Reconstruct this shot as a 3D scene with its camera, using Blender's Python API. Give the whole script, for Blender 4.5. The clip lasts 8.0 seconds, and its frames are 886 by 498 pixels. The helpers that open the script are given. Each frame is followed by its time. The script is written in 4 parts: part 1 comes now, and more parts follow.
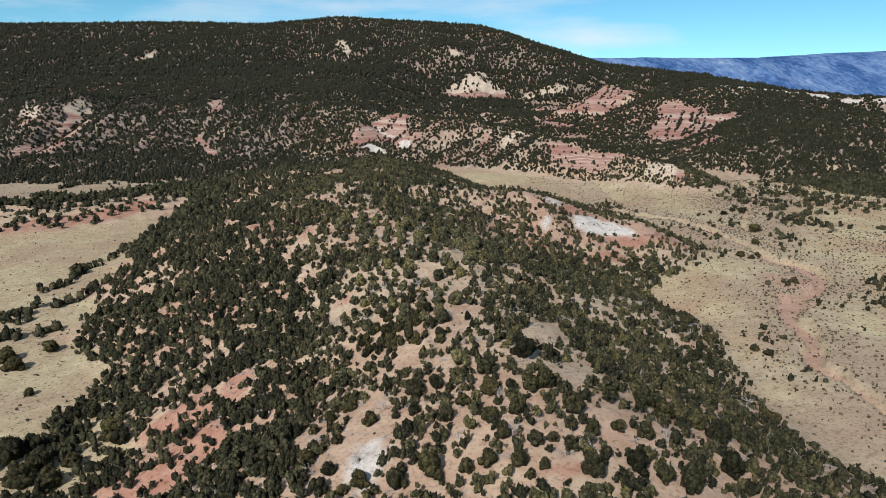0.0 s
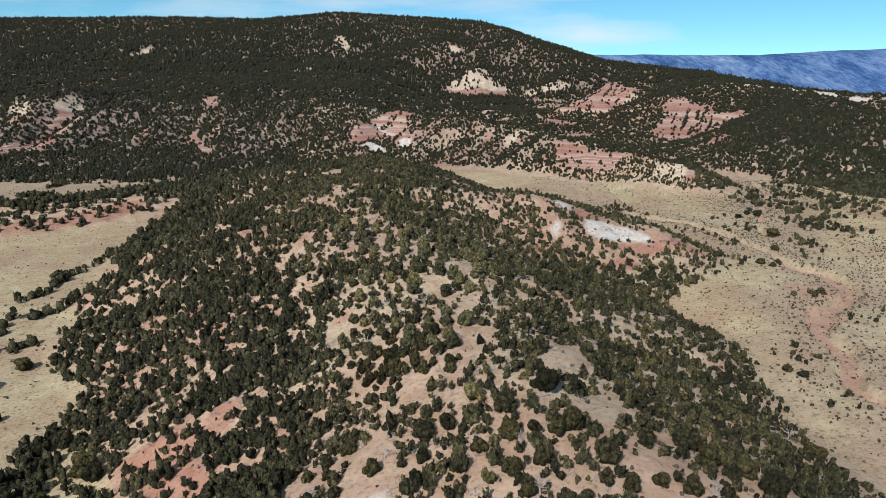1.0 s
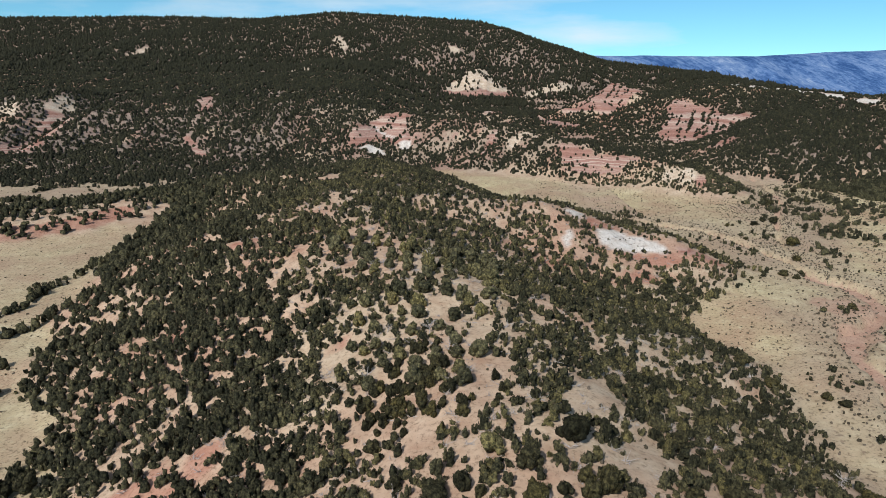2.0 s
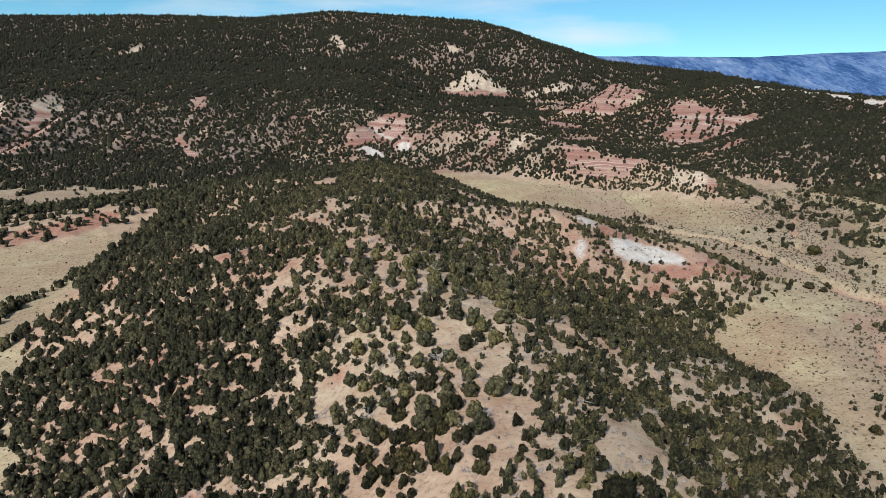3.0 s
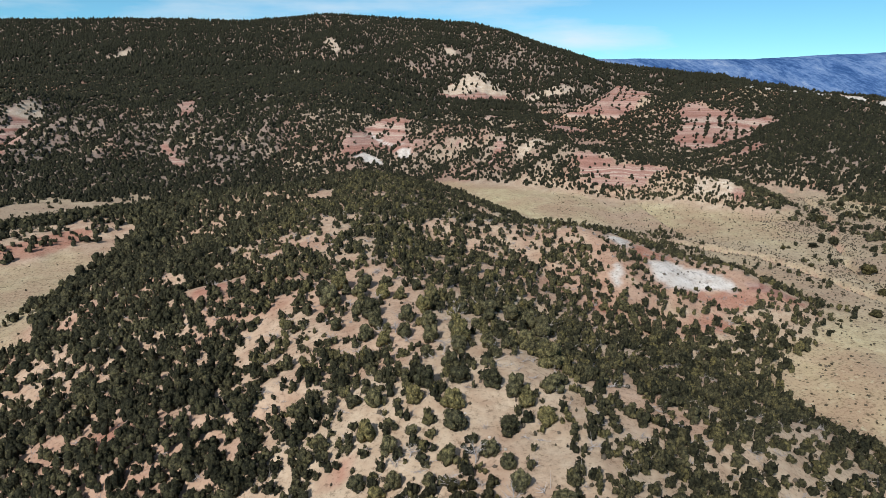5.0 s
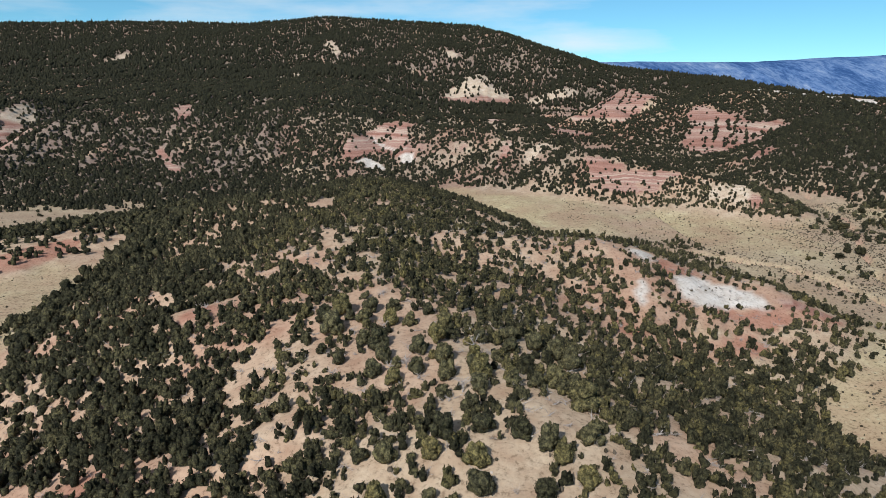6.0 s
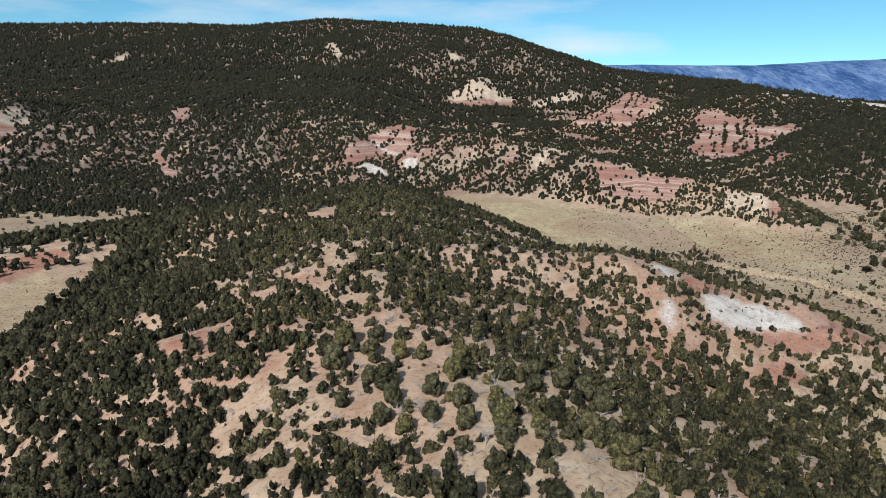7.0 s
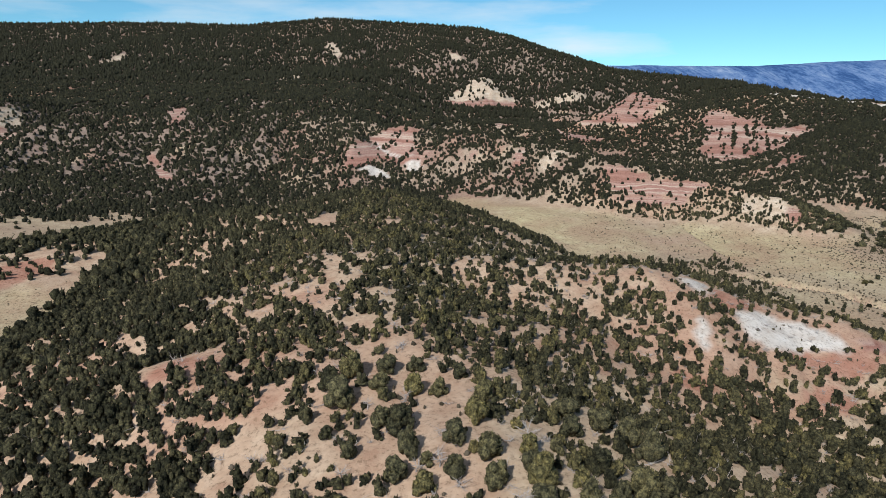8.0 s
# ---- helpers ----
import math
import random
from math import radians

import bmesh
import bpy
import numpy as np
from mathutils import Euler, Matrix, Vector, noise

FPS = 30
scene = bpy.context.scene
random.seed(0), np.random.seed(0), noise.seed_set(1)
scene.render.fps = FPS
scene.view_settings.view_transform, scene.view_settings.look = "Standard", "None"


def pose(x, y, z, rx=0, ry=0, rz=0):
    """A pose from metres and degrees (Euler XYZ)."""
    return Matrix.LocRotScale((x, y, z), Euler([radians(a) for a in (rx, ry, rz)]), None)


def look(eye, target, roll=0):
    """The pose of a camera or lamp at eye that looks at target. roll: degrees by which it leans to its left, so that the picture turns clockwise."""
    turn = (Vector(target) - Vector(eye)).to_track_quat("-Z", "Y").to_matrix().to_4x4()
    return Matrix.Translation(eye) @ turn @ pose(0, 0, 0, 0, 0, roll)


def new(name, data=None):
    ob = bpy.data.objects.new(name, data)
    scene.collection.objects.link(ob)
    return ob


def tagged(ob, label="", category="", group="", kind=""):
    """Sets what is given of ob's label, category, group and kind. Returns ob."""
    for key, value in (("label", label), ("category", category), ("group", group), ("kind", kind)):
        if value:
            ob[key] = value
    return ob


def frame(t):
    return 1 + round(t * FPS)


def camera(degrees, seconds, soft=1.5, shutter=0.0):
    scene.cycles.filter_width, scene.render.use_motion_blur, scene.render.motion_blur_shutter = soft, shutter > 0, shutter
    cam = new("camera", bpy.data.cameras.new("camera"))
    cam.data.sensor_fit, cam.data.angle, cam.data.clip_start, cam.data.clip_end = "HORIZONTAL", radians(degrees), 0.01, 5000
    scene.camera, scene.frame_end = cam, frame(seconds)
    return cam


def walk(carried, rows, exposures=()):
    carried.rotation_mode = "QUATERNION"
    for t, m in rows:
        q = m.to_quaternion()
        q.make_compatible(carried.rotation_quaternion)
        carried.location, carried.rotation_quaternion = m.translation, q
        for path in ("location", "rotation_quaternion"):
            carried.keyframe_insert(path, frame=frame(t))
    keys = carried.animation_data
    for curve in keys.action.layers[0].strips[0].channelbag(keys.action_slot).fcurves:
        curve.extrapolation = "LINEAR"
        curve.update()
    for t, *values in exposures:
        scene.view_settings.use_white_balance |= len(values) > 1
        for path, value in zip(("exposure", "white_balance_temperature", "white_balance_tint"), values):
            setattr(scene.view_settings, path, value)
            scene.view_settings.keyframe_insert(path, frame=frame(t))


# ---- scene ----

# ---------------------------------------------------------------- camera
cam = camera(68.3, 8.0, soft=0.8)
ROWS = [
    (0, 0.00, 0.00, 73.33, 76.6, 0, 0),
    (0.5, -1.17, 7.41, 73.41, 76.43, -0.08, -0.06),
    (1, -2.17, 14.91, 73.56, 76.32, -0.17, -0.1),
    (1.5, -3.13, 22.47, 73.69, 76.36, -0.19, -0.15),
    (3, -6.51, 45.83, 73.63, 76.4, -0.38, -0.48),
    (3.5, -7.67, 53.53, 73.49, 76.36, -0.35, -0.62),
    (4, -8.96, 61.29, 73.29, 76.37, -0.28, -0.79),
    (4.5, -10.35, 68.96, 73.12, 76.54, -0.19, -0.9),
    (6, -14.12, 90.88, 73.05, 76.98, -0.05, -0.95),
    (6.5, -15.29, 97.72, 73.45, 77.15, -0.11, -0.9),
    (7, -16.47, 104.24, 73.68, 77.19, -0.2, -0.89),
    (7.5, -18.03, 111.35, 73.76, 77.13, -0.29, -0.92),
    (8, -19.32, 118.33, 73.53, 77.24, -0.23, -0.95),
]
walk(cam, [(t, pose(x, y, z, rx, ry, rz)) for t, x, y, z, rx, ry, rz in ROWS])

# ---------------------------------------------------------------- light
SUN_ELEVATION, SUN_FROM = 42.0, (-0.5, -1.0)      # where the sun stands, as seen from above
world = bpy.data.worlds.new("sky")
scene.world = world
world.use_nodes = True
wn, wl = world.node_tree.nodes, world.node_tree.links
wn.clear()
w_out = wn.new("ShaderNodeOutputWorld")
w_bg = wn.new("ShaderNodeBackground")
w_bg.inputs["Strength"].default_value = 0.102
w_sky = wn.new("ShaderNodeTexSky")
w_sky.sky_type = "NISHITA"
w_sky.sun_disc = False
w_sky.sun_elevation = radians(SUN_ELEVATION)
w_sky.sun_rotation = math.atan2(SUN_FROM[0], SUN_FROM[1])
w_sky.altitude = 2200
w_sky.air_density, w_sky.dust_density, w_sky.ozone_density = 1.0, 0.4, 1.5
# thin high cloud low over the horizon
w_tc = wn.new("ShaderNodeTexCoord")
w_map = wn.new("ShaderNodeMapping")
w_map.inputs["Scale"].default_value = (1.0, 1.0, 5.0)
w_noise = wn.new("ShaderNodeTexNoise")
w_noise.inputs["Scale"].default_value = 2.6
w_noise.inputs["Detail"].default_value = 6
w_noise.inputs["Roughness"].default_value = 0.55
w_ramp = wn.new("ShaderNodeValToRGB")
w_ramp.color_ramp.elements[0].position, w_ramp.color_ramp.elements[0].color = 0.50, (0, 0, 0, 1)
w_ramp.color_ramp.elements[1].position, w_ramp.color_ramp.elements[1].color = 0.85, (1, 1, 1, 1)
w_mix = wn.new("ShaderNodeMix")
w_mix.data_type = "RGBA"
w_mix.inputs["B"].default_value = (8.6, 8.9, 9.2, 1)
wl.new(w_tc.outputs["Generated"], w_map.inputs["Vector"])
wl.new(w_map.outputs["Vector"], w_noise.inputs["Vector"])
w_sep = wn.new("ShaderNodeSeparateXYZ")
wl.new(w_tc.outputs["Generated"], w_sep.inputs[0])
w_bank_map = wn.new("ShaderNodeMapping")
w_bank_map.inputs["Scale"].default_value = (1.0, 1.0, 4.0)
wl.new(w_tc.outputs["Generated"], w_bank_map.inputs["Vector"])
w_bank = wn.new("ShaderNodeVectorMath")
w_bank.operation, w_bank.inputs[1].default_value = "DISTANCE", (0.199, 0.977, 0.311)
wl.new(w_bank_map.outputs["Vector"], w_bank.inputs[0])
w_bank_fade = wn.new("ShaderNodeMapRange")
w_bank_fade.inputs["From Min"].default_value, w_bank_fade.inputs["From Max"].default_value = 0.0, 0.16
w_bank_fade.inputs["To Min"].default_value, w_bank_fade.inputs["To Max"].default_value = 0.30, 0.0
wl.new(w_bank.outputs["Value"], w_bank_fade.inputs["Value"])
w_sum = wn.new("ShaderNodeMath")
wl.new(w_noise.outputs["Fac"], w_sum.inputs[0])
wl.new(w_bank_fade.outputs["Result"], w_sum.inputs[1])
w_left = wn.new("ShaderNodeMath")
w_left.operation, w_left.inputs[1].default_value = "MULTIPLY_ADD", -0.22
wl.new(w_sep.outputs["X"], w_left.inputs[0])
wl.new(w_sum.outputs[0], w_left.inputs[2])
wl.new(w_left.outputs[0], w_ramp.inputs["Fac"])
w_tint = wn.new("ShaderNodeMix")
w_tint.data_type, w_tint.blend_type = "RGBA", "MULTIPLY"
w_tint.inputs["Factor"].default_value = 1.0
w_tint.inputs["B"].default_value = (0.60, 1.06, 1.15, 1)
wl.new(w_ramp.outputs["Color"], w_mix.inputs["Factor"])
wl.new(w_sky.outputs["Color"], w_tint.inputs["A"])
wl.new(w_tint.outputs["Result"], w_mix.inputs["A"])
# a thin white veil added out of sight overhead, to whiten the fill light
w_high = wn.new("ShaderNodeMapRange")
w_high.inputs["From Min"].default_value, w_high.inputs["From Max"].default_value = 0.2, 0.8
w_high.inputs["To Min"].default_value, w_high.inputs["To Max"].default_value = 0.0, 0.35
wl.new(w_sep.outputs["Z"], w_high.inputs["Value"])
w_veil = wn.new("ShaderNodeMix")
w_veil.data_type = "RGBA"
w_veil.inputs["B"].default_value = (3.1, 3.12, 3.15, 1)
wl.new(w_high.outputs["Result"], w_veil.inputs["Factor"])
wl.new(w_mix.outputs["Result"], w_veil.inputs["A"])
wl.new(w_veil.outputs["Result"], w_bg.inputs["Color"])
wl.new(w_bg.outputs["Background"], w_out.inputs["Surface"])

sun_data = bpy.data.lights.new("sun", "SUN")
sun_data.energy, sun_data.angle, sun_data.color = 4.7, radians(0.6), (1.0, 0.95, 0.885)
sun = new("sun", sun_data)
sun.matrix_world = look((SUN_FROM[0] * 100, SUN_FROM[1] * 100, 100 * math.tan(radians(SUN_ELEVATION))), (0, 0, 0))

# ---------------------------------------------------------------- the lie of the land
# The plan below is drawn in units of U metres; what is built is scaled by U.
U = 4 / 3
TABLE = np.random.RandomState(7).rand(256, 256)


def value_noise(x, y):
    """Smooth noise from 0 to 1 with one cell a unit."""
    xi, yi = np.floor(x).astype(int), np.floor(y).astype(int)
    fx, fy = x - xi, y - yi
    fx, fy = fx * fx * (3 - 2 * fx), fy * fy * (3 - 2 * fy)
    a, b = TABLE[xi & 255, yi & 255], TABLE[(xi + 1) & 255, yi & 255]
    c, d = TABLE[xi & 255, (yi + 1) & 255], TABLE[(xi + 1) & 255, (yi + 1) & 255]
    return (a + (b - a) * fx) * (1 - fy) + (c + (d - c) * fx) * fy


def fbm(x, y, octaves=4, gain=0.5):
    total, amp, norm = np.zeros(np.shape(x)), 1.0, 0.0
    for i in range(octaves):
        total += amp * value_noise(x * 2 ** i + 17.3 * i, y * 2 ** i + 9.1 * i)
        norm += amp
        amp *= gain
    return total / norm


def smooth(a, b, v):
    u = np.clip((v - a) / (b - a), 0, 1)
    return u * u * (3 - 2 * u)


def soft_max(a, b, k):
    h = np.clip(k - np.abs(a - b), 0, None)
    return np.maximum(a, b) + h * h / (4 * k)


def along(points, x, y):
    """Distance to a polyline, distance along it and the point's height there; positive side is its left."""
    best, at, height, side = np.full(np.shape(x), 1e9), np.zeros(np.shape(x)), np.zeros(np.shape(x)), np.zeros(np.shape(x))
    run = 0.0
    for (ax, ay, az), (bx, by, bz) in zip(points[:-1], points[1:]):
        length = math.hypot(bx - ax, by - ay)
        ux, uy = (bx - ax) / length, (by - ay) / length
        s = np.clip((x - ax) * ux + (y - ay) * uy, 0, length)
        d = np.hypot(x - ax - s * ux, y - ay - s * uy)
        near = d < best
        best = np.where(near, d, best)
        at = np.where(near, run + s, at)
        height = np.where(near, az + (bz - az) * s / length, height)
        side = np.where(near, ux * (y - ay) - uy * (x - ax), side)
        run += length
    return best, at, height, side


def ridge(points, x, y, left, right, rounding, gully=0.0, wave=30.0, seed=0.0, left_rounding=None):
    """A ridge with that crest, falling off at the slopes left and right; gullies run down its flanks."""
    out, best = np.full(np.shape(x), -1e9), np.full(np.shape(x), 1e9)
    for (ax, ay, az), (bx, by, bz) in zip(points[:-1], points[1:]):
        length = math.hypot(bx - ax, by - ay)
        ux, uy = (bx - ax) / length, (by - ay) / length
        s = np.clip((x - ax) * ux + (y - ay) * uy, 0, length)
        d = np.hypot(x - ax - s * ux, y - ay - s * uy)
        hand = smooth(-8, 8, ux * (y - ay) - uy * (x - ax))
        r = rounding if left_rounding is None else rounding + (left_rounding - rounding) * hand
        h = az + (bz - az) * s / length - (right + (left - right) * hand) * (np.sqrt(d * d + r * r) - r)
        out, best = np.maximum(out, h), np.minimum(best, d)
    if gully:
        (ax, ay, _), (bx, by, _) = points[0], points[-1]
        length = math.hypot(bx - ax, by - ay)
        ux, uy = (bx - ax) / length, (by - ay) / length
        u, v = (x - ax) * ux + (y - ay) * uy, uy * (x - ax) - ux * (y - ay)
        warp = (fbm(x / 40 + seed, y / 40, 3) - 0.5) * wave * 1.3
        g = np.abs(2 * fbm((u + warp) / wave + seed, v / (wave * 5) + seed, 2) - 1)
        out = out - gully * 1.6 * (0.25 - g) * smooth(0.2 * rounding + 2, 0.2 * rounding + 2 + wave * 1.2, best)
    return out


MAIN = [(22, 10, 7), (15, 52, 16), (10, 74, 18.5), (3, 103, 20), (-1, 131, 22.6), (-11, 148, 23.6), (-18, 168, 24.8), (-27, 198, 27), (-26, 235, 27), (-24, 262, 27), (-29, 288, 26.5), (-38, 315, 24)]
SPUR = [(-24, 208, 26.5), (0, 210, 25.8), (24, 212, 24), (29, 213, 23), (37, 212, 19.8), (43, 211, 18), (51, 209, 16.5), (58, 207, 15.2), (66, 205, 11.5), (77, 201, 7.5), (86, 196, 4)]
WING = [(-40, 205, 22), (-75, 207, 14.5), (-96, 216, 5.5)]
BELT = [(-280, 224, 10), (-200, 242, 11.8), (-160, 259, 12.8), (-136, 274, 13.6), (-124, 284, 14.6), (-102, 292, 17), (-78, 281, 21.5), (-50, 268, 26)]
LOW = [(-260, 212, 9), (-185, 229, 9.8), (-150, 243, 11), (-134, 258, 12), (-122, 268, 12.4), (-112, 275, 12.5)]
HILL = [(-70, 480, 48), (-37, 454, 41), (-27, 456, 43.5), (-12, 440, 39.5), (10, 427, 39), (29, 414, 36.5), (48, 397, 34), (58, 380, 31), (66, 370, 28.5)]
LOBE = [(-62, 474, 46), (-57, 434, 37), (-55, 414, 28)]
BENCH = [(58, 374, 31), (68, 364, 29), (79, 357, 26.8), (90, 351, 25), (99, 345, 23.4), (107, 340, 21.4), (114, 330, 20.4), (119, 322, 17.5), (126, 310, 11)]
BACK = [(-30, 560, 46), (40, 579, 37), (75, 590, 34), (108, 602, 29), (125, 570, 24)]
KNOB = [(62, 990, 92), (45, 890, 83), (40, 855, 77), (38, 825, 63)]
SECOND = [(165, 880, 86), (126, 778, 63), (112, 745, 52)]
THIRD = [(235, 770, 72), (171, 690, 63), (150, 660, 52), (130, 640, 42), (118, 600, 30)]
FOURTH = [(272, 640, 60), (205, 592, 50), (176, 542, 36), (150, 498, 22)]
SCARP = [(205, 592, 50), (228, 556, 42), (243, 518, 38), (228, 480, 33)]
RIGHT = [(236, 450, 42), (290, 427, 42), (380, 415, 42), (560, 400, 38)]
NOSE = [(268, 600, 55), (250, 500, 44), (236, 450, 41), (204, 398, 31), (186, 360, 17)]
SHOULDER = [(158, 1150, 133), (241, 1050, 98), (300, 850, 78), (270, 640, 63), (348, 606, 54), (430, 560, 48), (600, 500, 42), (900, 420, 30)]
MOUNT_X = [-1700, -800, -480, -320, -187, 66, 158, 241, 300, 420]
MOUNT_Y = [1330, 1250, 1230, 1230, 1239, 1224, 1150, 1050, 1000, 1000]
MOUNT_Z = [165, 177, 178, 175, 188, 172, 134, 98, 60, 0]
VALE = [(150, 405, 12.5), (132, 480, 17), (112, 560, 24), (98, 620, 31), (100, 700, 42), (100, 790, 52)]
WASH = [(75, 60, 0), (75.3, 101.8, 0), (74.7, 113.4, 0), (73, 119, 0), (78, 128, 0), (80.2, 135.2, 0), (81, 144, 0), (87, 156.8, 0), (94, 161, 0), (101, 168, 0), (106, 178, 0), (106, 188, 0), (101, 195, 0), (100.5, 209, 0), (98.5, 220, 0), (96, 234, 0), (90.7, 247.7, 0), (78.5, 258.4, 0), (60, 268, 0)]
FORK = [(101, 209, 0), (113, 240, 0), (126, 268, 0), (146, 305, 0), (156, 345, 0), (145, 390, 0), (134, 437, 0)]


def plain(x, y):
    """The valley floors, which climb towards the mountain."""
    return np.interp(y, [-3000, -400, 0, 125, 230, 330, 450, 600, 800, 1400, 6000], [-30, -12, -5, 0.4, 4.8, 9.8, 15, 24, 42, 30, 10]) + smooth(-60, -120, x) * np.interp(y, [0, 100, 220, 285, 345, 365, 420, 600], [0, 1.6, 1.2, 0.4, -1.3, -1.5, 2, 0]) + smooth(50, 75, x) * np.interp(y, [-100, 100, 145, 177, 225, 305, 330, 400], [1.5, 3.6, 3.3, 2.7, 1.9, 0.3, 0.8, 0]) + smooth(-25, 0, x) * smooth(70, 45, x) * np.interp(y, [265, 326, 410], [0, 3.2, 0])


def land(x, y):
    """Height of the ground."""
    x, y = np.asarray(x, float), np.asarray(y, float)
    low = plain(x, y) + 1.6 * (fbm(x / 60, y / 60, 3) - 0.5)
    z = low
    yc, zc = np.interp(x, MOUNT_X, MOUNT_Y), np.interp(x, MOUNT_X, MOUNT_Z)
    run = [-400, 330, 370, 395, 415, 455, 482, 540, 750, 880, 1000, 1110]
    west = np.interp(y, run, [-40, 6, 14, 20, 25, 43, 49, 54, 74, 92, 113, 144])
    mid = np.interp(y, run, [-40, 5, 13, 18, 24, 43, 50, 54, 74, 92, 113, 144])
    east = np.interp(y, [-400, 700, 800, 880, 1000, 1110], [-40, 36, 50, 72, 112, 142])
    face = west + (mid - west) * smooth(-190, -150, x)
    face = face + (east - face) * smooth(-95, 15, x + 30 * (fbm(x / 50, y / 50, 2) - 0.5))
    high = np.where(y > 1110, 144 + (zc - 144) * np.clip((y - 1110) / np.maximum(yc - 1110, 20), 0, 1), face)
    low_cap = zc - 0.24 * (np.sqrt((y - yc) ** 2 + 900) - 30)
    mountain = np.where(zc < 168, np.minimum(high, low_cap), high)
    mountain = np.where(y > yc, zc - 0.16 * (y - yc), mountain)
    back = smooth(0, 130, np.abs(yc - y))
    mountain = mountain + 14 * (fbm(x / 150, y / 150, 4) - 0.5) * back * smooth(430, 560, y)
    spurs = np.abs(2 * fbm(x / 46 + 3, y / 200, 2) - 1)
    mountain = mountain - 22 * (0.24 - spurs) * smooth(375, 420, y) * smooth(540, 470, y)
    folds = np.abs(2 * fbm(x / 120 + 5, y / 460, 2) - 1)
    mountain = mountain - 22 * (0.22 - folds) * back * smooth(700, 860, y)
    for bx, by, bh, br in ((-152, 1012, 15, 50), (-425, 985, 6, 60), (8, 1008, 8, 45)):
        mountain = mountain + bh * np.exp(-((x - bx) ** 2 + (y - by) ** 2) / (2 * br * br))
    vd, vs, vz, _ = along(VALE, x, y)
    mountain = np.minimum(mountain, vz + 0.34 * np.clip(vd - 6, 0, None) + 40 * smooth(110, 260, vd))
    z = soft_max(z, mountain, 6)
    z = soft_max(z, ridge(SHOULDER, x, y, 0.2, 0.26, 14, 5, 40, 1.1), 5)
    z = soft_max(z, ridge(RIGHT, x, y, 0.30, 0.36, 14, 5, 34, 2.1), 5)
    z = soft_max(z, ridge(NOSE, x, y, 0.36, 0.36, 16, 4, 30, 2.6), 5)
    z = soft_max(z, ridge(FOURTH, x, y, 0.42, 0.55, 6, 6, 17, 4.2), 4)
    z = soft_max(z, ridge(SCARP, x, y, 0.3, 0.5, 6, 6, 17, 4.9), 4)
    z = soft_max(z, ridge(THIRD, x, y, 0.42, 0.6, 6, 6, 18, 5.7), 4)
    z = soft_max(z, ridge(SECOND, x, y, 0.45, 0.6, 6, 5, 20, 6.3), 4)
    z = soft_max(z, ridge(KNOB, x, y, 0.62, 0.62, 10, 3, 16, 7.9), 5)
    z = soft_max(z, ridge(BACK, x, y, 0.3, 0.3, 8, 2, 20, 8.4), 4)
    z = soft_max(z, ridge(HILL, x, y, 0.45, 0.52, 7, 6.5, 17, 1.4), 3)
    z = soft_max(z, ridge(LOBE, x, y, 0.5, 0.5, 7, 2.5, 16, 3.9), 2)
    z = soft_max(z, ridge(BENCH, x, y, 0.4, 0.5, 3, 0.7, 9, 3.3), 2)
    z = soft_max(z, ridge(BELT, x, y, 0.36, 0.42, 5, 1.0, 22, 9.7), 2)
    z = soft_max(z, ridge(LOW, x, y, 0.25, 0.3, 4, 1.2, 20, 9.2), 2)
    wide = 13 + 15 * smooth(105, 150, y)
    near = ridge(MAIN, x, y, 0.45 + 0.06 * smooth(135, 165, y), 0.43, 15, 4.0, 24, 0.7, wide)
    near = soft_max(near, ridge(SPUR, x, y, 0.5, 0.46, 7, 2.2, 18, 0.3), 3)
    near = soft_max(near, ridge(WING, x, y, 0.5, 0.5, 10, 1.5, 20, 0.9), 3)
    z = soft_max(z, near, 2.5)
    across = x - 0.45 * (y - 600) * smooth(90, 130, x)
    rills = np.abs(2 * fbm(across / 7.5 + 2.2, y / 60 + 4, 3) - 1)
    z = z + 3.0 * (rills - 0.28) * smooth(340, 365, y) * smooth(900, 800, y) * smooth(3, 9, z - low)
    up = smooth(0.5, 4, z - low)
    z = z + up * (1.6 * (fbm(x / 9, y / 9, 4) - 0.5)) + 0.25 * (fbm(x / 3, y / 3, 2) - 0.5)
    wd = np.minimum(along(WASH, x, y)[0] + 5 * (fbm(x / 9, y / 9, 2) - 0.5), along(FORK, x, y)[0] + 1.5 + 5 * (fbm(x / 9 + 4, y / 9, 2) - 0.5))
    z = z - 1.7 * smooth(2.5, 1.5, wd) * (1 - smooth(2, 5, z - low))
    return z


def steps(knots):
    """Grid lines from (start, spacing) knots, the spacing running smoothly between them."""
    out = [knots[0][0]]
    while out[-1] < knots[-1][0]:
        out.append(out[-1] + float(np.interp(out[-1], [k[0] for k in knots], [k[1] for k in knots])))
    return np.array(out)


def quick_mesh(name, verts, faces, smooth_shade=True):
    """A mesh from arrays of points and of triangles or quads."""
    me = bpy.data.meshes.new(name)
    n, k = faces.shape
    me.vertices.add(len(verts))
    me.vertices.foreach_set("co", np.ascontiguousarray(verts, np.float32).ravel())
    me.loops.add(n * k)
    me.loops.foreach_set("vertex_index", np.ascontiguousarray(faces, np.int32).ravel())
    me.polygons.add(n)
    me.polygons.foreach_set("loop_start", np.arange(0, n * k, k, dtype=np.int32))
    me.polygons.foreach_set("use_smooth", np.full(n, smooth_shade, bool))
    me.update(calc_edges=True)
    return me


def attribute(me, name, values):
    a = me.attributes.new(name, "FLOAT", "POINT")
    a.data.foreach_set("value", np.ascontiguousarray(values, np.float32).ravel())


